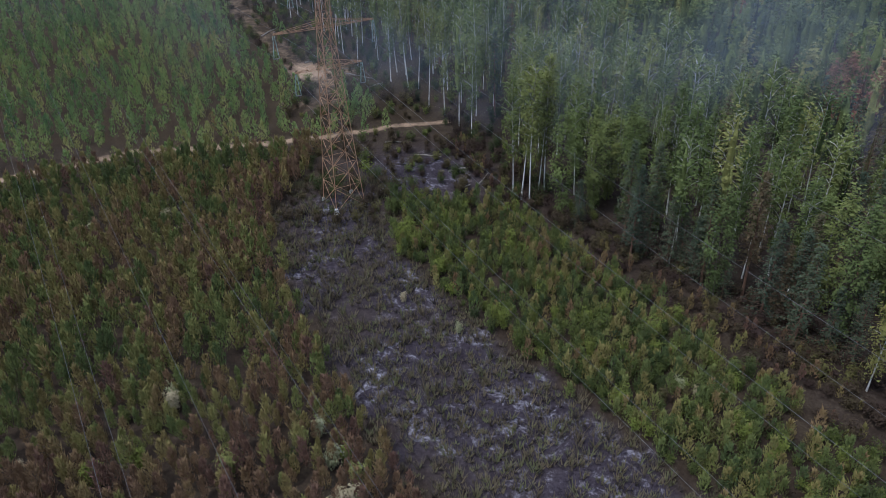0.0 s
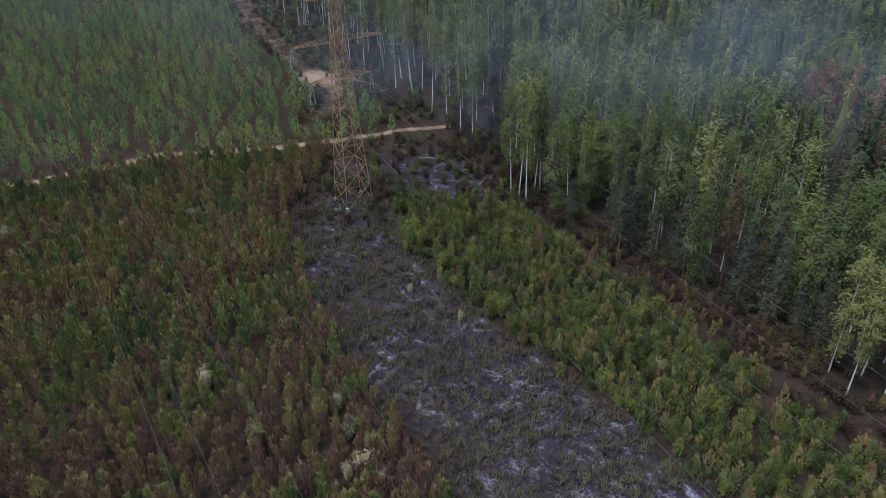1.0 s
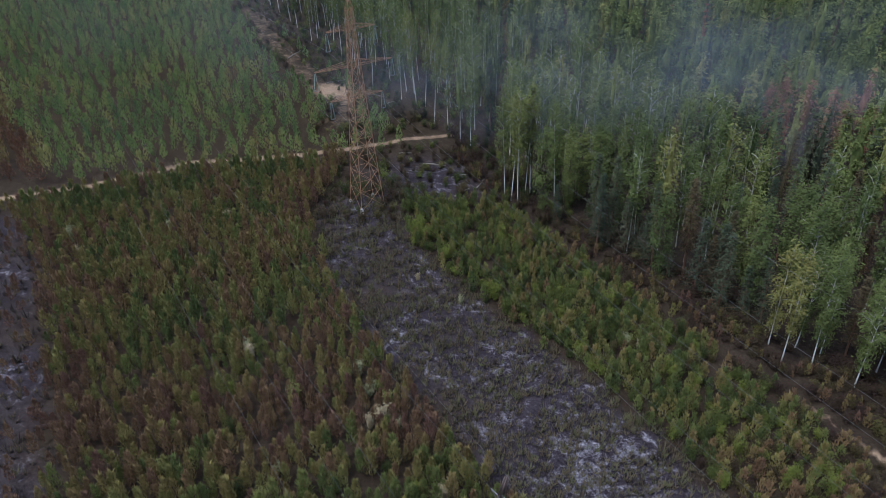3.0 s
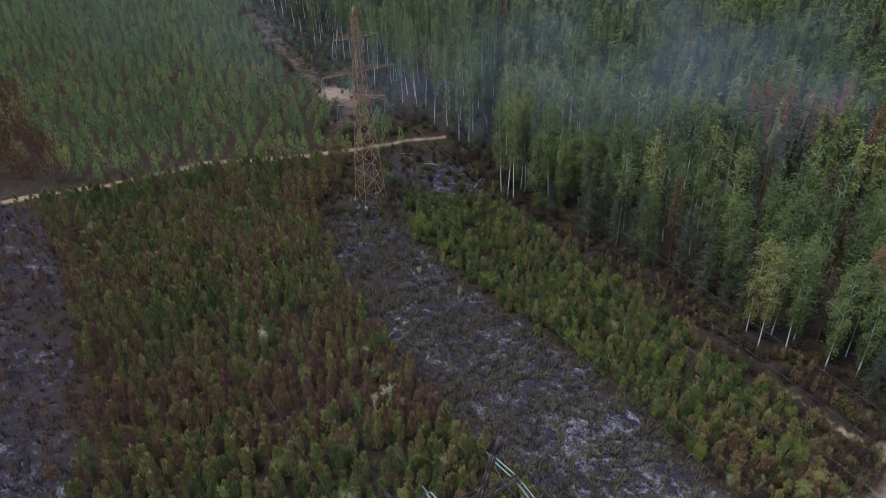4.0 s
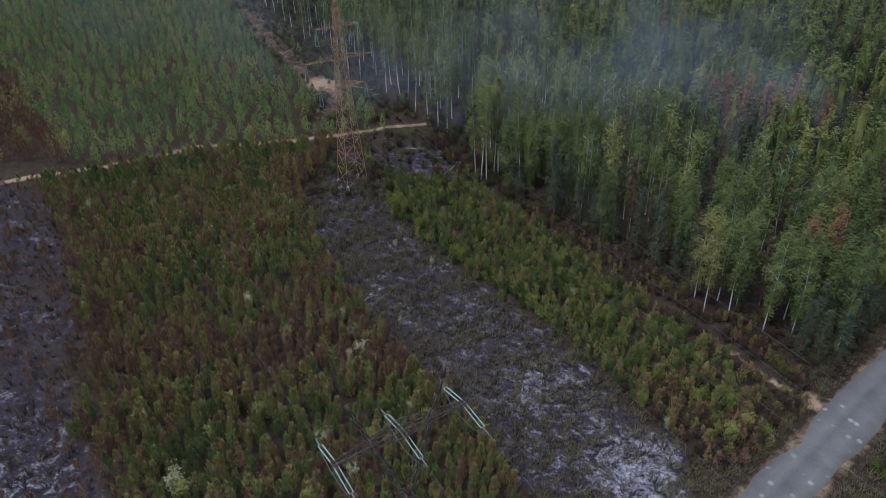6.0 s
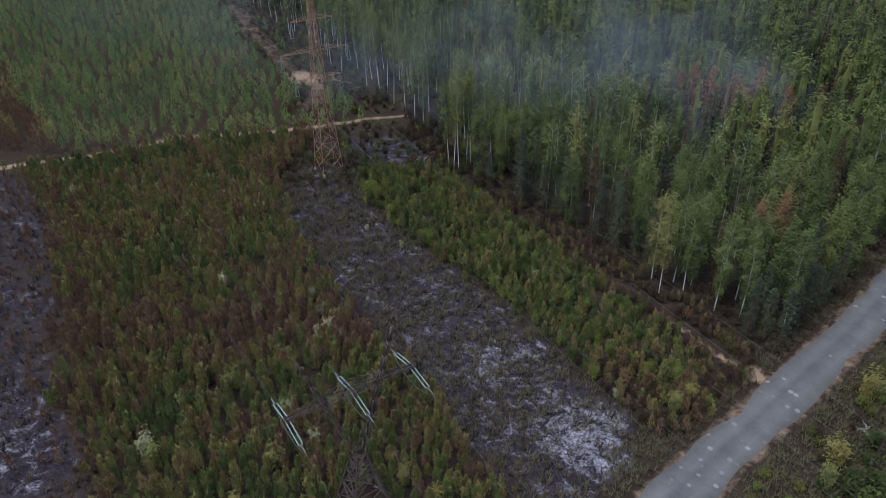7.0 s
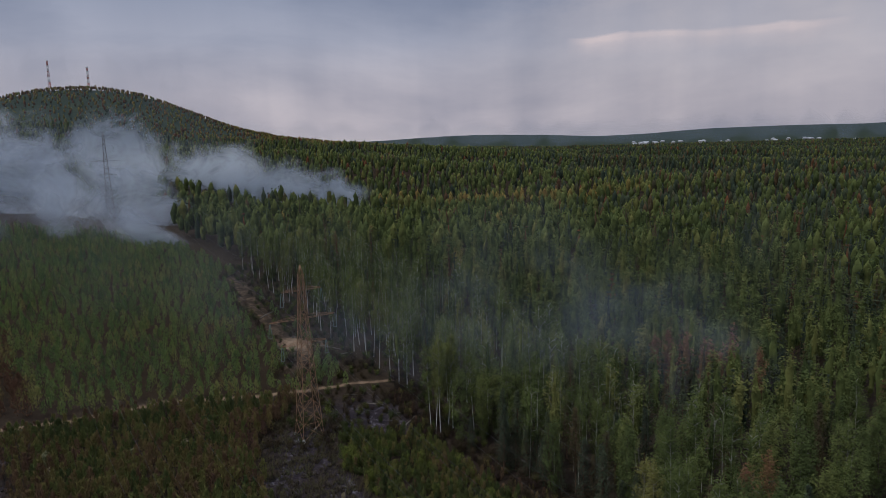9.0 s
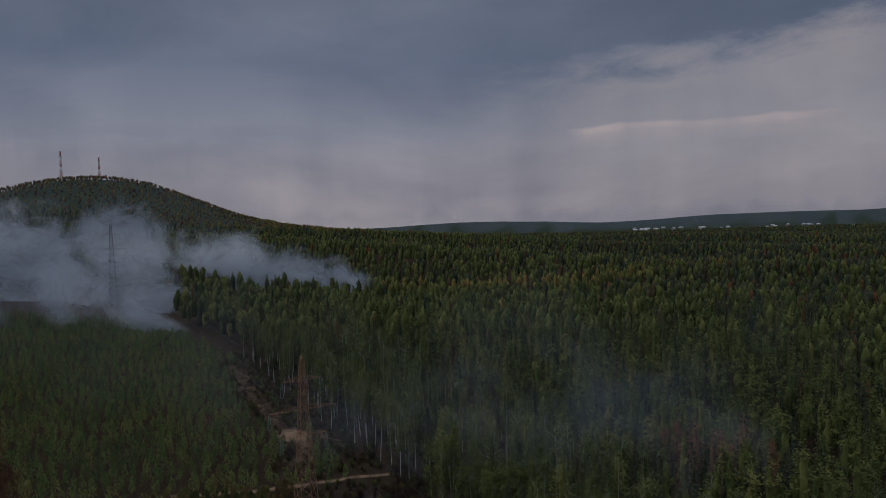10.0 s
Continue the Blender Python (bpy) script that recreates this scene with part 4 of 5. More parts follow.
def bulk(what, x, y, count=760, size=0.40, tall=1.0, core=0.22):
    """Deeper trees of mixed kinds, joined."""
    r = np.random.default_rng(len(x))
    mix = wavy(x, y, 60) * 0.25 + r.uniform(size=len(x)) + 0.34 * smooth(60, 200, x) + 0.12 * smooth(500, 700, y)
    conifer = (mix > 0.76) & ((np.abs(y - 455 - 0.25 * (x - 80)) > 17) | (np.abs(x - 80) > 110))
    rows = np.stack([x, y, tall * r.uniform(0.72, 1.12, len(x)), r.uniform(0.84, 1.12, len(x))], 1)
    gold = np.exp(-(((x - 80) / 100) ** 2 + ((y - 455 - 0.25 * (x - 80)) / 17) ** 2)) + 0.5 * np.exp(-(((x - 330) / 160) ** 2 + ((y - 520) / 12) ** 2)) + 0.6 * (r.uniform(size=len(x)) > 0.99)
    tone = np.clip(np.clip(0.30 + 0.18 * r.normal(size=len(x)) + 0.12 * wavy(x, y, 45), 0, 0.66) + 0.7 * gold, 0, 0.84)
    tone = np.where((what == "hill") & (x < -40), np.clip(0.78 + 0.14 * r.normal(size=len(x)), 0.4, 1), tone)
    scorch = np.exp(-(((x - 71) / 10) ** 2 + ((y - 106) / 5) ** 2)) > 0.4
    b, p = [], []
    cut = (5, 6) if count > 100 else (4, 5) if count > 10 else (3, 5)
    for h in (18, 19.5, 17, 20, 18.5):
        wood, crown = birch_shape(r, h, count, size, 0.38, 2.0)
        b.append((wood, joined([crown_core(r, h * 0.93, 0.02 if what == "hill" else 0.4, core * 1.75, *cut, ragged=0.4, blunt=True), crown])))
    for h in (17, 19, 15):
        wood, crown = pine_shape(r, h, count, size, 0.22, 2.2, 0.85)
        p.append((wood, joined([crown_core(r, h * 0.96, 0.02 if what == "hill" else 0.2, core * 1.7, *cut, ragged=0.2, blunt=what == "hill" or count < 40), crown])))
    label = "dense mixed birch and pine forest in early autumn green"
    stuff("forest_birch_crowns", label, "forest", [q[1] for q in b], rows[~conifer], np.where(scorch, 0.97, tone)[~conifer], M_BIRCH)
    stuff("forest_pine_crowns", label, "forest", [q[1] for q in p], rows[conifer], np.clip(0.42 + 0.24 * r.normal(size=len(x)) + 0.5 * scorch + 0.35 * ((what == "hill") & (x < -40)), 0, 1)[conifer], M_PINE)
    if what == "birch":
        stuff("forest_birch_trunks", "pale birch trunks deep in the forest", "forest", [q[0] for q in b], rows[~conifer], tone[~conifer], M_BARK)
        stuff("forest_pine_trunks", "dark pine trunks deep in the forest", "forest", [q[0] for q in p], rows[conifer], tone[conifer], M_PINE_BARK)


build_forest()

# ---- young pines, bushes, grass ----
YOUNG_NEAR = [sapling_shape(rng, h, 340, w, 0.8) for h, w in ((3.1, 0.8), (3.6, 0.85), (2.6, 0.9), (3.9, 0.95), (3.2, 0.7))]
YOUNG = [sapling_shape(rng, h, 210, w, 0.9) for h, w in ((3.1, 0.75), (3.6, 0.8), (2.6, 0.85), (3.9, 0.9), (3.2, 0.65))]
YOUNG_MID = [sapling_shape(rng, h, 110, w) for h, w in ((3.2, 0.85), (3.6, 0.9), (2.7, 0.95), (4.0, 1.0))]
YOUNG_FAR = [sapling_shape(rng, h, 84, w, 0.85) for h, w in ((3.2, 1.2), (3.7, 1.25), (2.9, 1.2), (3.4, 1.1))]


def build_young_pines():
    x, y = jittered(rng, -115, 22, -16, 112, 1.27)
    r = rng.uniform(size=len(x))
    edge = wavy(x, y, 9) * 1.5
    ok = (x > along(SCAR, y) + edge) & (x < along(ASH_L, y) - 0.6 + edge * 0.5) & ((off_line(x, y, TRACK) > 3.4) | (x > -42) & (off_line(x, y, TRACK) > 1.5)) & (off_line(x, y, ROAD) > 6) & (y < 90 + (x + 90) * 0.28) & (r < 0.93)
    ok &= np.hypot(x - NEAR_TOWER[0], y - NEAR_TOWER[1]) > 2.6
    x, y = x[ok], y[ok]
    green = wavy(x, y, 26) + 0.6 * wavy(x + 40, y, 9)
    ring = smooth(12, 1, along(ASH_L, y) - x) + smooth(10, 1, x - along(SCAR, y))
    tone = np.clip(0.44 - 0.17 * green + 0.15 * ring + 0.13 * np.exp(-((y - 40) / 15) ** 2) + 0.21 * rng.normal(size=len(x)) - 0.14 * smooth(34, 10, y), 0.05, 1.0)
    size = rng.uniform(0.75, 1.3, len(x)) * (1 + 0.10 * wavy(x, y, 30))
    near = np.argsort(np.hypot(x - 0, y - 22))[:300]
    meshes = []
    for trunk, plume in YOUNG_NEAR:
        tm = mesh_from("stem", *trunk, [M_TWIG])
        meshes.append((tm, [mesh_from("foliage", *plume, [M_YOUNG], t) for t in (0.25, 0.45, 0.6, 0.75, 0.92)]))
    words = ["green young pine sapling", "olive green young pine sapling", "browning young pine sapling", "scorched brown young pine sapling", "rust-brown burnt young pine sapling"]
    for i in near:
        tm, tones = meshes[rng.integers(0, len(meshes))]
        k = int(np.clip(np.digitize(tone[i], (0.36, 0.52, 0.68, 0.84)), 0, 4))
        s = size[i]
        t = thing("pine_sapling", words[k] + " in a burnt plantation", "sapling", "young pines", m=Matrix.LocRotScale((x[i], y[i], ground_at(x[i], y[i])), Euler((0, 0, rng.uniform(0, 6.28))), (s, s, s)))
        part("stem", tm, t)
        part("foliage", tones[k], t)
    rest = np.ones(len(x), bool)
    rest[near] = False
    rows = np.stack([x, y, size, np.ones(len(x))], 1)
    for part_of, shapes in ((rest & (y < 55), YOUNG), (rest & (y >= 55), YOUNG_MID)):
        stuff("young_pine_plantation", "plantation of young pines, part green, part scorched brown", "saplings", [q[1] for q in shapes], rows[part_of], tone[part_of], M_YOUNG)
    # thin scorched saplings straying out over the burnt scar
    x, y = jittered(rng, -120, -20, -16, 94, 1.5)
    off = along(SCAR, y) - x + 2.0 * wavy(x, y, 9)
    ok = (off > 0) & (rng.uniform(size=len(x)) < 0.75 * np.exp(-off / 6.0) + 0.05)
    x, y = x[ok], y[ok]
    stuff("scorched_saplings", "sparse dark brown scorched saplings on burnt ground", "saplings", [q[1] for q in YOUNG_MID], np.stack([x, y, rng.uniform(0.45, 0.95, len(x)), np.ones(len(x))], 1), np.clip(0.9 + 0.12 * rng.normal(size=len(x)), 0, 1), M_YOUNG)
    # the green plantation beyond the track
    x, y = jittered(rng, -330, 0, 96, 304, 2.6)
    ok = ((off_line(x, y, TRACK) > 1.4) | (x > -42) & (x < -16)) & (off_line(x, y, CLEARING) > 4.5 + 2 * wavy(x, y, 12)) & (x < along(WOOD_EDGE, y) - 9) & (y > 91 + (x + 85) * 0.3) & (y > 97) & (np.abs(x - 10) < (y + 60) * 0.9) & (x + y * 0.35 < 32)
    x, y = x[ok], y[ok]
    burnt = smooth(2.5, -2.5, x + 75 + 0.78 * (y - 102) + 2.5 * wavy(x, y, 12))
    tone = np.clip(0.30 + 0.12 * wavy(x, y, 40) + 0.14 * rng.normal(size=len(x)) + 0.7 * burnt + 0.22 * smooth(9, 1, off_line(x, y, TRACK)) + 0.2 * (rng.uniform(size=len(x)) > 0.95), 0, 1)
    rows = np.stack([x, y, rng.uniform(0.85, 1.3, len(x)) * (1 + 0.35 * burnt), np.full(len(x), 1.15)], 1)
    stuff("young_pine_plantation", "dense green plantation of young pines beyond the sandy track", "saplings", [q[1] for q in YOUNG_FAR], rows, tone, M_PLANTATION)


BUSHES = [bush_shape(rng, h, 760, 0.15, w) for h, w in ((2.3, 0.9), (2.9, 1.0), (1.9, 0.85), (2.7, 0.75))]
SCRUB = [bush_shape(rng, h, 300, 0.20, w) for h, w in ((2.2, 1.0), (2.8, 1.1), (1.8, 0.9), (2.5, 0.85))]


def bush_kinds(mat, tones):
    return [(mesh_from("stem", *s, [M_TWIG]), [mesh_from("foliage", *l, [mat], t) for t in tones]) for s, l in BUSHES]


GREEN_BUSH = bush_kinds(M_BUSH, (0.15, 0.32, 0.5, 0.75))
PALE_BUSH = bush_kinds(M_PALE, (0.2, 0.8))
GOLD_BUSH = bush_kinds(M_BIRCH, (0.62, 0.76))


def put_bush(kinds, k, x, y, s, label):
    sm, tones = kinds[rng.integers(0, len(kinds))]
    t = thing("bush", label, "bush", "bushes", m=Matrix.LocRotScale((x, y, ground_at(x, y) - 0.03), Euler((0, 0, rng.uniform(0, 6.28))), (s * rng.uniform(0.8, 1.05), s * rng.uniform(0.8, 1.05), s * rng.uniform(0.9, 1.35))))
    part("stem", sm, t)
    part("foliage", tones[k], t)


def build_bushes():
    # the green strip between ash and footpath
    x, y = jittered(rng, -12, 52, 22, 104, 1.3)
    e = wavy(x, y, 8) * 1.2
    lo, hi = along(ASH_R, y) + 0.8 + e, along(BUSH_R, y) - 0.5 + e
    ok = (x > lo) & (x < hi) & (off_line(x, y, ROAD) > 5) & (rng.uniform(size=len(x)) < 0.9) & (y < 92 + e)
    x, y, lo, hi = x[ok], y[ok], lo[ok], hi[ok]
    core = smooth(26, 42, y) * smooth(1.2, 0.35, np.abs((x - lo) / (hi - lo) - 0.35))
    order = np.argsort(rng.uniform(size=len(x)))
    own = order[:190]
    for i in own:
        if rng.uniform() < 0.25 + 0.75 * core[i]:
            bright = rng.uniform()
            put_bush(GREEN_BUSH, 2 if bright > 0.72 else (1 if bright > 0.3 else 0), x[i], y[i], rng.uniform(0.7, 1.15), "fresh bright green leafy bush" if bright > 0.72 else "green leafy deciduous bush beside the ash strip")
        else:
            put_bush(GREEN_BUSH, 3, x[i], y[i], rng.uniform(0.5, 0.9), "olive and brown withering bush beside the ash strip")
    rest = order[190:]
    rows = np.stack([x, y, rng.uniform(0.45, 0.85, len(x)), np.full(len(x), 1.1)], 1)[rest]
    tone = np.clip(0.40 + 0.26 * rng.normal(size=len(rest)) + 0.45 * (1 - core[rest]), 0, 1)
    stuff("undergrowth", "green and browning undergrowth between the bushes", "bushes", [q[1] for q in SCRUB], rows, tone, M_BUSH)
    stuff("undergrowth_shoots", "upright green shoots between the bushes", "bushes", [q[1] for q in YOUNG_MID], np.stack([x + rng.normal(0, 0.6, len(x)), y + rng.normal(0, 0.6, len(x)), rng.uniform(0.7, 1.05, len(x)), np.ones(len(x))], 1), np.clip(0.30 + 0.35 * (1 - core) + 0.2 * rng.normal(size=len(x)), 0, 1), M_YOUNG)
    # pale grey-leaved willows
    for px, py, s in ((23.9, 54.6, 1.0), (27.3, 52.9, 1.0), (25.6, 53.6, 0.8), (-26.8, 51.3, 1.0), (-27.2, 53, 0.75), (-10.6, 44.8, 0.9), (-12.2, 48.2, 0.7), (-8.7, 39.8, 0.9), (-7, 39.2, 0.7), (-10.2, 39.4, 0.7), (-61.2, 78.7, 1.0), (-46.2, 81.9, 0.8), (-37.6, 84.9, 0.8), (-58, 74, 0.8), (1.5, 63.3, 0.55), (-4.9, 68.8, 0.5), (-12.3, 24.7, 0.8), (-1.7, 29.5, 0.7), (-28.3, 18, 1.2), (-8.1, 19.6, 0.8), (31.4, 27.3, 0.7), (-33, 58, 0.6), (-19, 62, 0.5), (-20, 33, 0.6), (-38, 44, 0.5)):
        put_bush(PALE_BUSH, 0 if rng.uniform() < 0.6 else 1, px, py, s * (1.2 if px < 10 else 0.95), "pale grey-green withered willow bush")
    # yellowing bushes round the near tower
    for px, py, s in ((-12.4, 16.3, 1.0), (-18.4, 18.4, 0.8), (-27, 17, 1.0), (-16, 10, 0.9), (-7, 8.2, 1.0), (-8, 13, 0.7), (3, 14, 0.8), (-20, 6.5, 0.8), (7, 11, 0.8), (-13, 6, 0.9), (38.4, 24.8, 1.0), (41.4, 26.9, 0.9), (39.5, 26, 0.7), (1.5, 16.6, 0.6), (66.7, 27.8, 1.5), (65.2, 26.6, 1.1), (55.8, 16.2, 1.2), (52.9, 12.6, 1.0)):
        put_bush(GOLD_BUSH, int(rng.integers(0, 2)), px, py, s * 1.4, "yellowing olive bush near the road and tower")
    # leafy bushes that have come up among the young pines, and lime-green ones along the ash
    for px, py in zip(rng.uniform(-34, 6, 46), rng.uniform(8, 52, 46)):
        if along(SCAR, py) + 2 < px < along(ASH_L, py) - 2:
            k = rng.uniform()
            put_bush(GREEN_BUSH if k < 0.6 else GOLD_BUSH, int(k * 4.9) if k < 0.6 else 0, px, py, rng.uniform(0.6, 1.05), "leafy green bush among young pines" if k < 0.6 else "yellowish green bush among young pines")
    for px, py, s in ((-5.2, 80.6, 1.2), (-3.5, 79, 0.9), (3.4, 68.5, 0.8), (5.8, 64.8, 0.8), (17.2, 52.1, 1.1), (22.9, 61.7, 0.9), (16.2, 64.9, 0.9), (-2, 83, 0.9), (9, 62, 0.8)):
        put_bush(GREEN_BUSH, 2, px, py, s * 1.2, "bright lime-green leafy bush beside the ash strip")
    # the verge beyond the road
    x, y = jittered(rng, 42, 110, -4, 75, 2.5)
    d = off_line(x, y, ROAD)
    ok = ((x - 53) * 0.62 - (y - 26.6) * 0.78 > 0) & (d > 5.2) & (rng.uniform(size=len(x)) < np.where(d < 7, 0.7, 0.97))
    x, y, d = x[ok], y[ok], d[ok]
    stuff("roadside_thicket", "dark green roadside thicket of birch and willow", "bushes", [q[1] for q in SCRUB], np.stack([x, y, rng.uniform(0.7, 1.1, len(x)) * np.where(d > 11, 1.5, 0.85), np.full(len(x), 1.0)], 1), np.clip(0.12 + 0.16 * rng.normal(size=len(x)) + 0.45 * (d < 9), 0, 1), M_BUSH)
    # the shaded rim of the wood, along path and road
    x, y = jittered(rng, -5, 100, 28, 125, 1.35)
    w = along(WOOD_EDGE, y)
    rd = off_line(x, y, ROAD)
    ok = (x > along(BUSH_R, y)) & (x < w + 5) & (off_line(x, y, FOOTPATH) > np.where(y < 55, 1.3, 0.5)) & (rd > 5) & (rng.uniform(size=len(x)) < np.where(x < w - 2.5, 0.97, 0.6))
    gap = ok & (x < w - 1.5) & (x < 54)
    stuff("corridor_shoots", "dark brown withered shoots beside the footpath", "bushes", [q[1] for q in YOUNG_MID], np.stack([x[gap] + 0.7, y[gap] - 0.5, rng.uniform(0.4, 0.75, gap.sum()), np.ones(gap.sum())], 1), np.clip(0.78 + 0.2 * rng.normal(size=gap.sum()), 0, 1), M_YOUNG)
    ok |= (rd > 4.8) & (rd < 9) & (x > 55) & ((x - 53) * 0.62 - (y - 26.6) * 0.78 < 0) & (rng.uniform(size=len(x)) < 0.5)
    ok |= (x > 36) & (x < 52) & (y < 34) & (rd > 4.6) & (rd < 9) & ((x - 53) * 0.62 - (y - 26.6) * 0.78 < 0)
    x, y = x[ok], y[ok]
    stuff("forest_edge_brush", "brown and olive brush along the forest edge", "bushes", [q[1] for q in SCRUB], np.stack([x, y, rng.uniform(0.65, 1.15, len(x)), rng.uniform(0.6, 1.0, len(x))], 1), np.clip(0.84 + 0.15 * rng.normal(size=len(x)), 0.6, 1), M_BUSH)
    x, y = jittered(rng, -70, 30, 88, 232, 2.2)
    dp = x - along(WOOD_EDGE, y)
    ok = (dp > -3) & (dp < 13) & (rng.uniform(size=len(x)) < 0.5)
    x, y = x[ok], y[ok]
    stuff("birch_understorey", "dark green shrubs under the tall birches", "bushes", [q[1] for q in SCRUB], np.stack([x, y, rng.uniform(0.5, 1.1, len(x)), np.ones(len(x))], 1), np.clip(0.15 + 0.2 * rng.normal(size=len(x)), 0, 1), M_BUSH)
    # regrowth round the far tower and in the corridor
    x, y = jittered(rng, -95, 6, 86, 240, 2.2)
    ok = ((y > 118) & (x < along(WOOD_EDGE, y) - 2) & (x > np.interp(y, [p[1] for p in CLEARING], [p[0] for p in CLEARING]) - 5) & (off_line(x, y, CLEARING) > 1.5) | (y < 118) & (x > -24) & (x < along(WOOD_EDGE, y) - 3)) & (off_line(x, y, TRACK) > 2.2) & (rng.uniform(size=len(x)) < 0.9) & (np.hypot(x - FAR_TOWER[0], y - FAR_TOWER[1]) > 3.2)
    x, y = x[ok], y[ok]
    stuff("corridor_regrowth", "low green and rusty regrowth in the power line corridor", "bushes", [q[1] for q in SCRUB], np.stack([x, y, rng.uniform(0.5, 1.1, len(x)), rng.uniform(0.6, 1.0, len(x))], 1), np.clip(np.where(rng.uniform(size=len(x)) < 0.35, 0.25, 0.78) + 0.1 * rng.normal(size=len(x)), 0, 1), M_BUSH)


def build_grass():
    tufts = [tuft_shape(rng, h, 12) for h in (0.6, 0.85, 1.1)]
    x, y = jittered(rng, -28, 40, -8, 100, 0.5)
    e = wavy(x, y, 7)
    ok = (x > along(ASH_L, y) - 1 + e) & (x < along(ASH_R, y) + 1 + e) & (off_line(x, y, ROAD) > 4.2) & (rng.uniform(size=len(x)) < np.clip(0.55 + 0.4 * wavy(x, y, 6), 0.08, 0.95) * (1 - 0.75 * np.exp(-(((x - 27) / 6) ** 2 + ((y - 19) / 7) ** 2))))
    x, y = x[ok], y[ok]
    stuff("burnt_grass", "dry and charred grass tufts on the ash strip", "grass", tufts, np.stack([x, y, rng.uniform(0.7, 1.5, len(x)), rng.uniform(0.6, 1.1, len(x))], 1), np.clip(0.5 + 0.3 * rng.normal(size=len(x)), 0, 1), M_GRASS)
    x, y = jittered(rng, -120, -10, -20, 95, 1.1)
    ok = (x < along(SCAR, y) + 1) & (rng.uniform(size=len(x)) < 0.45)
    x, y = x[ok], y[ok]
    stuff("burnt_stems", "charred stems on bare burnt ground", "grass", tufts, np.stack([x, y, rng.uniform(0.8, 1.7, len(x)), rng.uniform(0.8, 1.4, len(x))], 1), np.clip(0.8 + 0.25 * rng.normal(size=len(x)), 0, 1), M_GRASS)
    x, y = jittered(rng, 28, 90, -4, 62, 0.55)
    d = off_line(x, y, ROAD)
    ok = (d > 3.9) & (d < np.where((x - 53) * 0.62 - (y - 26.6) * 0.78 > 0, 24, 9)) & (rng.uniform(size=len(x)) < 0.7)
    x, y = x[ok], y[ok]
    stuff("verge_grass", "dry straw-coloured grass along the road verge", "grass", tufts, np.stack([x, y, rng.uniform(0.7, 1.5, len(x)), rng.uniform(0.6, 1.0, len(x))], 1), np.clip(0.3 + 0.2 * rng.normal(size=len(x)), 0, 1), M_GRASS)


build_young_pines()
build_bushes()
build_grass()


def build_logs():
    """Fallen, bleached trunks about the junction and the edge of the wood."""
    for x, y, a, ln in ((4, 103, 20, 6), (6.5, 99, 65, 5), (-2, 107, -15, 4.5), (8, 94, 120, 5.5), (3, 96, 45, 4), (-7, 112, 5, 4.5), (-20, 147, 12, 7), (-16, 143, -20, 6), (-26, 152, 30, 6), (-40, 172, 70, 8), (-38, 176, 95, 7), (-12, 139, 40, 5), (-9, 95, 80, 3.5), (63, 22.1, 15, 2.6), (63.4, 22.5, 80, 2.2), (62.6, 21.8, 130, 2.4), (63.2, 21.5, 50, 2.0)):
        d = np.array([math.cos(radians(a)), math.sin(radians(a))])
        p = [np.array([x, y]) + d * ln * (k / 5 - 0.5) + np.array([-d[1], d[0]]) * 0.12 * math.sin(k * 1.7 + x) for k in range(6)]
        path = [(q[0], q[1], ground_at(*q) + 0.12) for q in p]
        v, f = tube(path, [0.17, 0.16, 0.145, 0.125, 0.10, 0.07], 7)
        thing("fallen_log", "bleached grey fallen tree trunk lying on burnt ground", "log", "fallen logs", data=mesh_from("fallen_log", v, np.concatenate([f, [(0, 1, 2, 3), (0, 3, 4, 6)]]), [M_LOG], smooth_faces=True))


build_logs()

# ---- smoke ----


def smoke_material(name, color, scale, edge, most):
    """Drifting smoke, and the distance haze sheet: scatters light where it is dense, lets it pass where it is thin."""
    m, nt, out = material(name)
    p = position(nt)
    dense = attr(nt, "dense")
    turned = nt.nodes.new("ShaderNodeMapping")
    turned.inputs["Rotation"].default_value = (0, radians(-32), 0)
    turned.inputs["Scale"].default_value = (0.8, 1.0, 1.15)
    nt.links.new(p, turned.inputs["Vector"])
    n1 = noise_tex(nt, turned.outputs[0], scale, 8, 0.6, 1.2)
    n2 = noise_tex(nt, scaled(nt, p, (0.6, 1.0, 1.2), (31, 7, 3)), scale * 0.4, 5, 0.5, 0.6)
    n = math_node(nt, "ADD", math_node(nt, "MULTIPLY", n1, 0.6), math_node(nt, "MULTIPLY", n2, 0.4))
    soft = nt.nodes.new("ShaderNodeMapRange")
    soft.interpolation_type = "SMOOTHSTEP"
    soft.inputs["From Min"].default_value, soft.inputs["From Max"].default_value = 0.12, 1.05
    soft.inputs["To Max"].default_value = most
    nt.links.new(math_node(nt, "ADD", dense, math_node(nt, "MULTIPLY", math_node(nt, "SUBTRACT", n, 0.5), edge)), soft.inputs["Value"])
    a = math_node(nt, "MULTIPLY", soft.outputs[0], math_node(nt, "MULTIPLY", dense, 4.0, True))
    d = nd(nt, "ShaderNodeBsdfDiffuse")
    tr = nt.nodes.new("ShaderNodeBsdfTranslucent")
    d.inputs[0].default_value = tr.inputs[0].default_value = (*color, 1)
    both = nd(nt, "ShaderNodeMixShader", Fac=0.5)
    nt.links.new(d.outputs[0], both.inputs[1])
    nt.links.new(tr.outputs[0], both.inputs[2])
    clear = nt.nodes.new("ShaderNodeBsdfTransparent")
    mx = nt.nodes.new("ShaderNodeMixShader")
    nt.links.new(a, mx.inputs[0])
    nt.links.new(clear.outputs[0], mx.inputs[1])
    nt.links.new(both.outputs[0], mx.inputs[2])
    nt.links.new(mx.outputs[0], out.inputs[0])
    return m


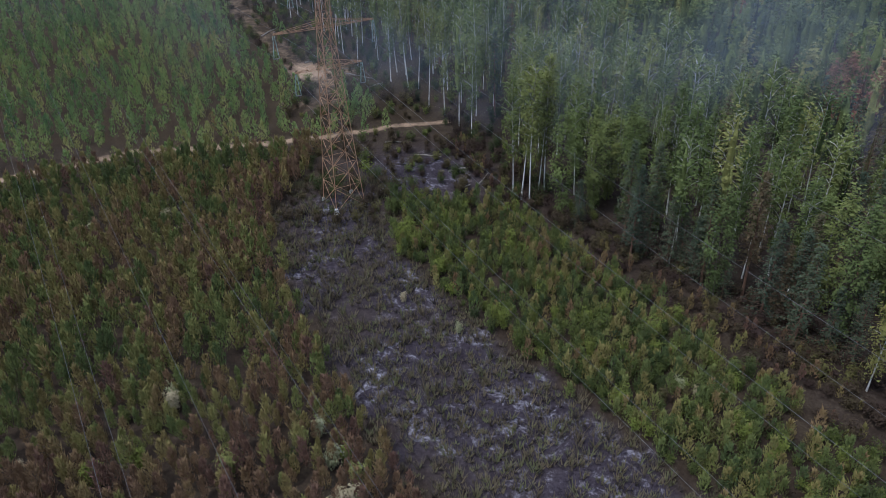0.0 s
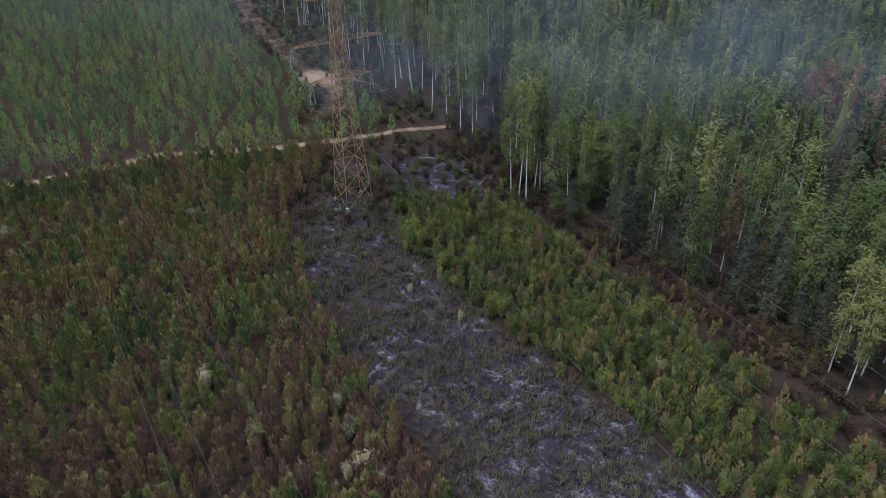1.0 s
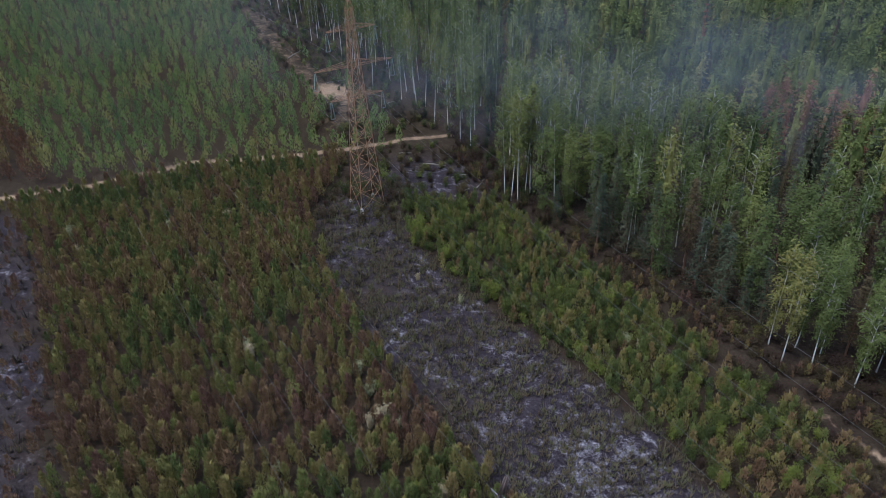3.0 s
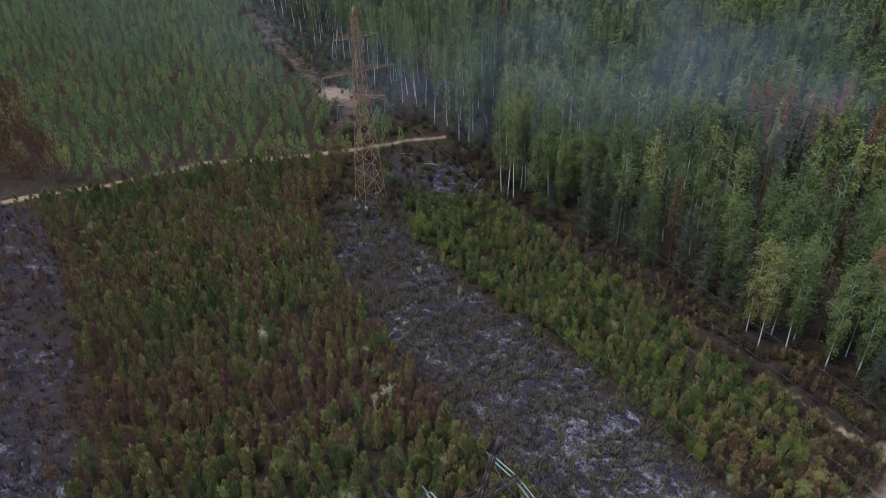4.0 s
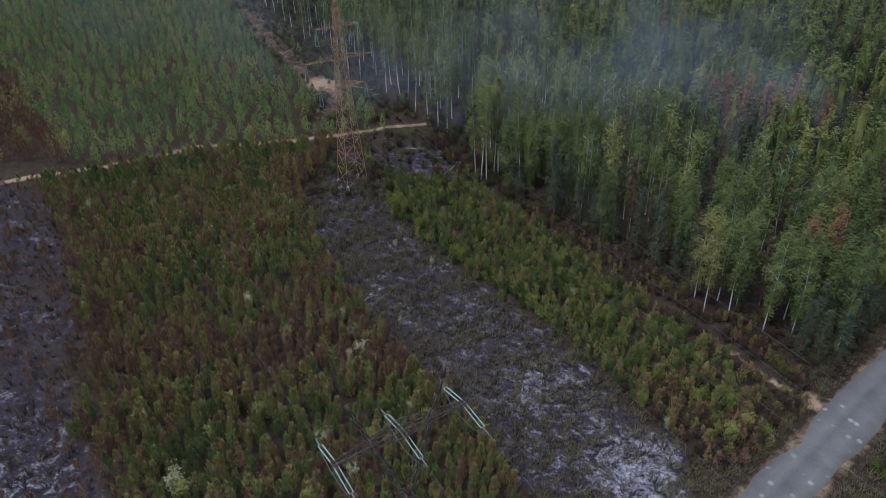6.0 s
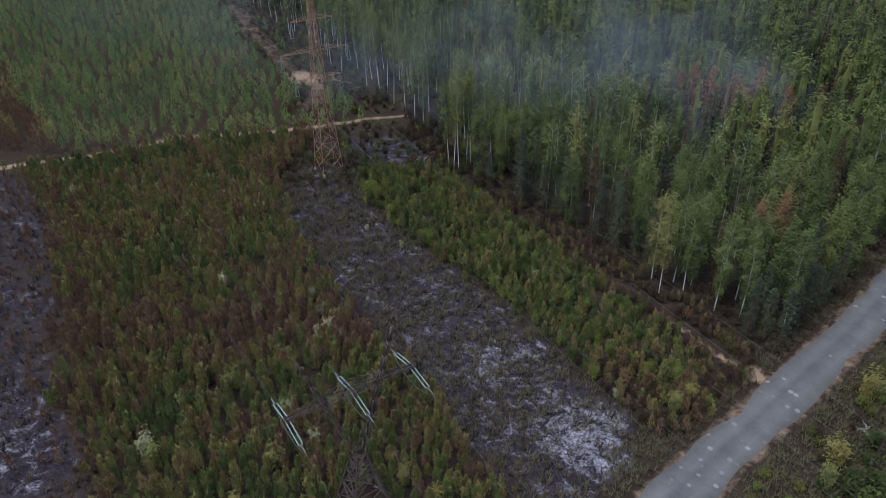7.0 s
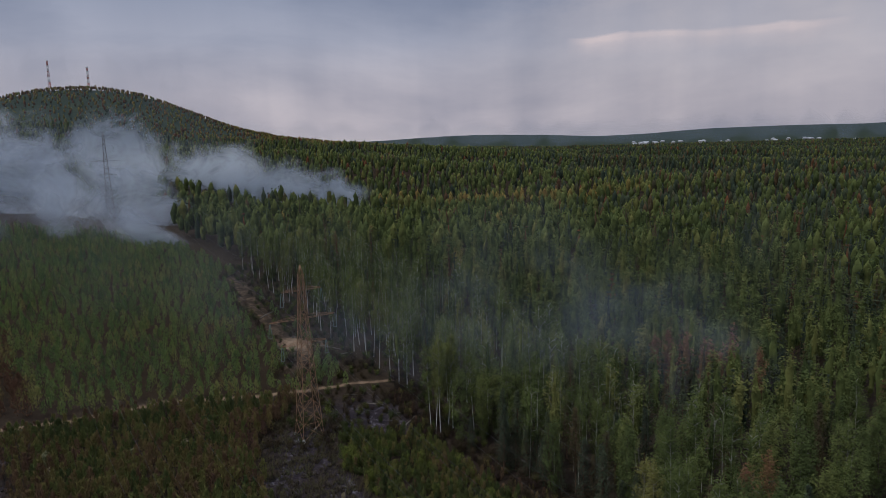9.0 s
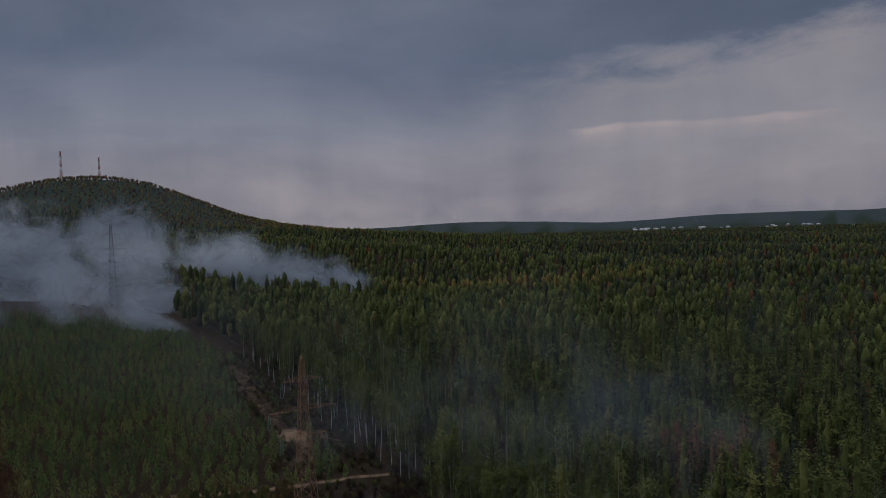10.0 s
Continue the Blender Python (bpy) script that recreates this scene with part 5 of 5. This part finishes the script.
def plume(label, mat, source, wind, length, low, high, layers, gap, base=0.0, head=14.0, fan=1.0, body=1.0, front_soft=0.05, low_soft=0.34, seed=1):
    """Billowing veils, one behind another, blown from a source along the wind, rising and spreading."""
    r = np.random.default_rng(seed)
    w = np.array(wind) / np.hypot(*wind)
    side = np.array([-w[1], w[0]])
    nu, nv = 70, 26
    vs, fs, ds, n = [], [], [], 0
    for k in range(layers):
        u, v = np.meshgrid(np.linspace(0, 1, nu), np.linspace(0, 1, nv))
        u, v = u.ravel(), v.ravel()
        ph = r.uniform(0, 6.28, 4)
        s = u * length
        off = (k - (layers - 1) / 2) * gap
        bow = off * (0.6 + u * fan) + gap * 0.45 * np.sin(s / 17 + ph[0]) + gap * 0.3 * np.sin(v * 5 + s / 29 + ph[1])
        x = source[0] + w[0] * (s - k * 2.0) + side[0] * bow
        y = source[1] + w[1] * (s - k * 2.0) + side[1] * bow
        g = height(x, y)
        top = low + (high - low) * (1 - np.exp(-s / (length * 0.28))) * (0.85 + 0.2 * np.sin(s / 23 + ph[2]))
        z = g + base * smooth(0, 60, s) - 3 + v * (top + head * smooth(0, 55, s) + 3)
        front = smooth(0, front_soft, u)
        tail = smooth(1.0, 0.7, u)
        rag = 0.10 * np.sin(s / 13 + ph[3]) + 0.07 * np.sin(s / 5.3 + ph[1])
        d = body * front * tail * smooth(0.02, low_soft, v + rag) * smooth(1.0, 0.2, v - rag) * (1 - 0.25 * u)
        vs.append(np.stack([x, y, z], 1))
        i = (np.arange(nv - 1)[:, None] * nu + np.arange(nu - 1)[None]).ravel()
        fs.append(np.stack([i, i + 1, i + nu + 1, i + nu], 1) + n)
        ds.append(d)
        n += nu * nv
    me = mesh_from("smoke_plume", np.concatenate(vs), np.concatenate(fs), [mat], smooth_faces=True)
    me.attributes.new("dense", "FLOAT", "POINT").data.foreach_set("value", np.concatenate(ds).astype(np.float32))
    return thing("smoke_plume", label, "smoke", "smoke plumes", kind="stuff", data=me)


M_SMOKE = smoke_material("grey_smoke", (0.56, 0.61, 0.68), 0.038, 3.3, 0.68)
M_HAZE = smoke_material("thin_blue_haze", (0.46, 0.54, 0.64), 0.05, 3.0, 0.08)
plume("dense grey-white smoke drifting from the burning plantation edge", M_SMOKE, (-92, 272), (-1, -0.08), 320, 6, 84, 2, 9.0, base=-3, low_soft=0.55, seed=3)
plume("grey-white smoke rising out of the forest and blowing along the hill", M_SMOKE, (-16, 410), (-1, 0.12), 520, 20, 54, 2, 14.0, base=3.0, low_soft=0.2, seed=4)
plume("broad pale smoke veil hanging before the hill", M_SMOKE, (-96, 340), (-1, 0.01), 380, 24, 72, 2, 8.0, base=-5.0, front_soft=0.12, low_soft=0.12, seed=9)
plume("thin bluish haze of smoke over the forest crowns", M_HAZE, (104, 104), (-1, 0.12), 80, 24, 30, 3, 9.0, 10.0, front_soft=0.4, seed=6)

plume("thin bluish haze of smoke before the birch rim", M_HAZE, (88, 86), (-1, 0.28), 150, 22, 28, 2, 8.0, 2.0, front_soft=0.5, seed=8)
M_VEIL = smoke_material("thin_smoke_veil", (0.50, 0.57, 0.66), 0.024, 1.2, 0.055)
plume("barely visible veil of smoke over the clearing and plantation", M_VEIL, (-230, 118), (1, 0.04), 420, 34, 36, 1, 10.0, head=20.0, front_soft=0.2, low_soft=0.75, seed=21)
plume("barely visible veil of smoke over the plantation and forest", M_VEIL, (-250, 165), (1, 0.04), 460, 34, 36, 1, 10.0, head=20.0, front_soft=0.2, low_soft=0.75, seed=22)
plume("thin smoke haze drifting before the wooded hill", M_VEIL, (-150, 880), (-1, 0.05), 900, 90, 130, 1, 30.0, head=30.0, front_soft=0.3, low_soft=0.1, body=2.5, seed=31)
# one tinted sheet, added to put the blue of distance over the far hills
M_FAR = smoke_material("distant_haze_sheet", (0.40, 0.48, 0.62), 0.004, 0.02, 0.2)
plume("faint blue haze sheet standing before the far ridges", M_FAR, (-700, 1750), (1, 0), 3200, 60, 90, 1, 40.0, body=1.6, seed=12)

# ---- masts, town ----


def lattice_mast(x, y, high, label):
    t = thing("radio_mast", label, "mast", "radio masts")
    g = ground_at(x, y)
    for k in range(8):
        a, b = high * k / 8, high * (k + 1) / 8
        rods = []
        for i in range(4):
            j = (i + 1) % 4
            ra, rb = 2.6 - 1.9 * k / 8, 2.6 - 1.9 * (k + 1) / 8
            pa = [np.array((x + SIGNS[q][0] * ra, y + SIGNS[q][1] * ra, g + a)) for q in (i, j)]
            pb = [np.array((x + SIGNS[q][0] * rb, y + SIGNS[q][1] * rb, g + b)) for q in (i, j)]
            rods += [(pa[0], pb[0], 0.5), (pa[0], pb[1], 0.28), (pb[0], pb[1], 0.28)]
        bar_part("mast_section", rods, M_RED if k % 2 else M_WHITE, t, "red painted lattice" if k % 2 else "white painted lattice")
    for z in (0.70, 0.86, 0.985):
        v, f = tube([(x, y, g + high * z), (x, y, g + high * z + 2.2)], [2.6, 2.6], 10)
        part("antenna", mesh_from("antenna", v, f, [M_WHITE]), t, "white antenna drum")


def house(x, y, w, d, h, turn):
    t = thing("house", "small pale building with light roof in the far valley town", "building", "town buildings", m=pose(x, y, ground_at(x, y), 0, 0, turn))
    v = np.array([(sx * w / 2, sy * d / 2, z) for z in (-1, h) for sx, sy in SIGNS])
    part("wall", mesh_from("wall", v, [(0, 1, 5, 4), (1, 2, 6, 5), (2, 3, 7, 6), (3, 0, 4, 7)], [M_PLASTER]), t)
    e = 1.04
    v = np.array([(-w / 2 * e, -d / 2 * e, h), (w / 2 * e, -d / 2 * e, h), (w / 2 * e, d / 2 * e, h), (-w / 2 * e, d / 2 * e, h), (-w / 2 * e, 0, h + d * 0.3), (w / 2 * e, 0, h + d * 0.3)])
    part("roof", mesh_from("roof", v, [(0, 1, 5, 4), (2, 3, 4, 5), (0, 4, 3, 3), (1, 2, 5, 5)], [M_ROOF]), t)


lattice_mast(-720, 1395, 84, "tall red and white lattice radio mast on the wooded hill")
lattice_mast(-655, 1420, 62, "shorter red and white lattice radio mast on the wooded hill")
town = np.random.default_rng(11)
for k in range(26):
    a, dist = town.uniform(17, 33), town.uniform(1950, 2700)
    house(dist * math.sin(radians(a)), dist * math.cos(radians(a)), town.uniform(7, 20), town.uniform(7, 11), town.uniform(3, 5), town.uniform(0, 180))
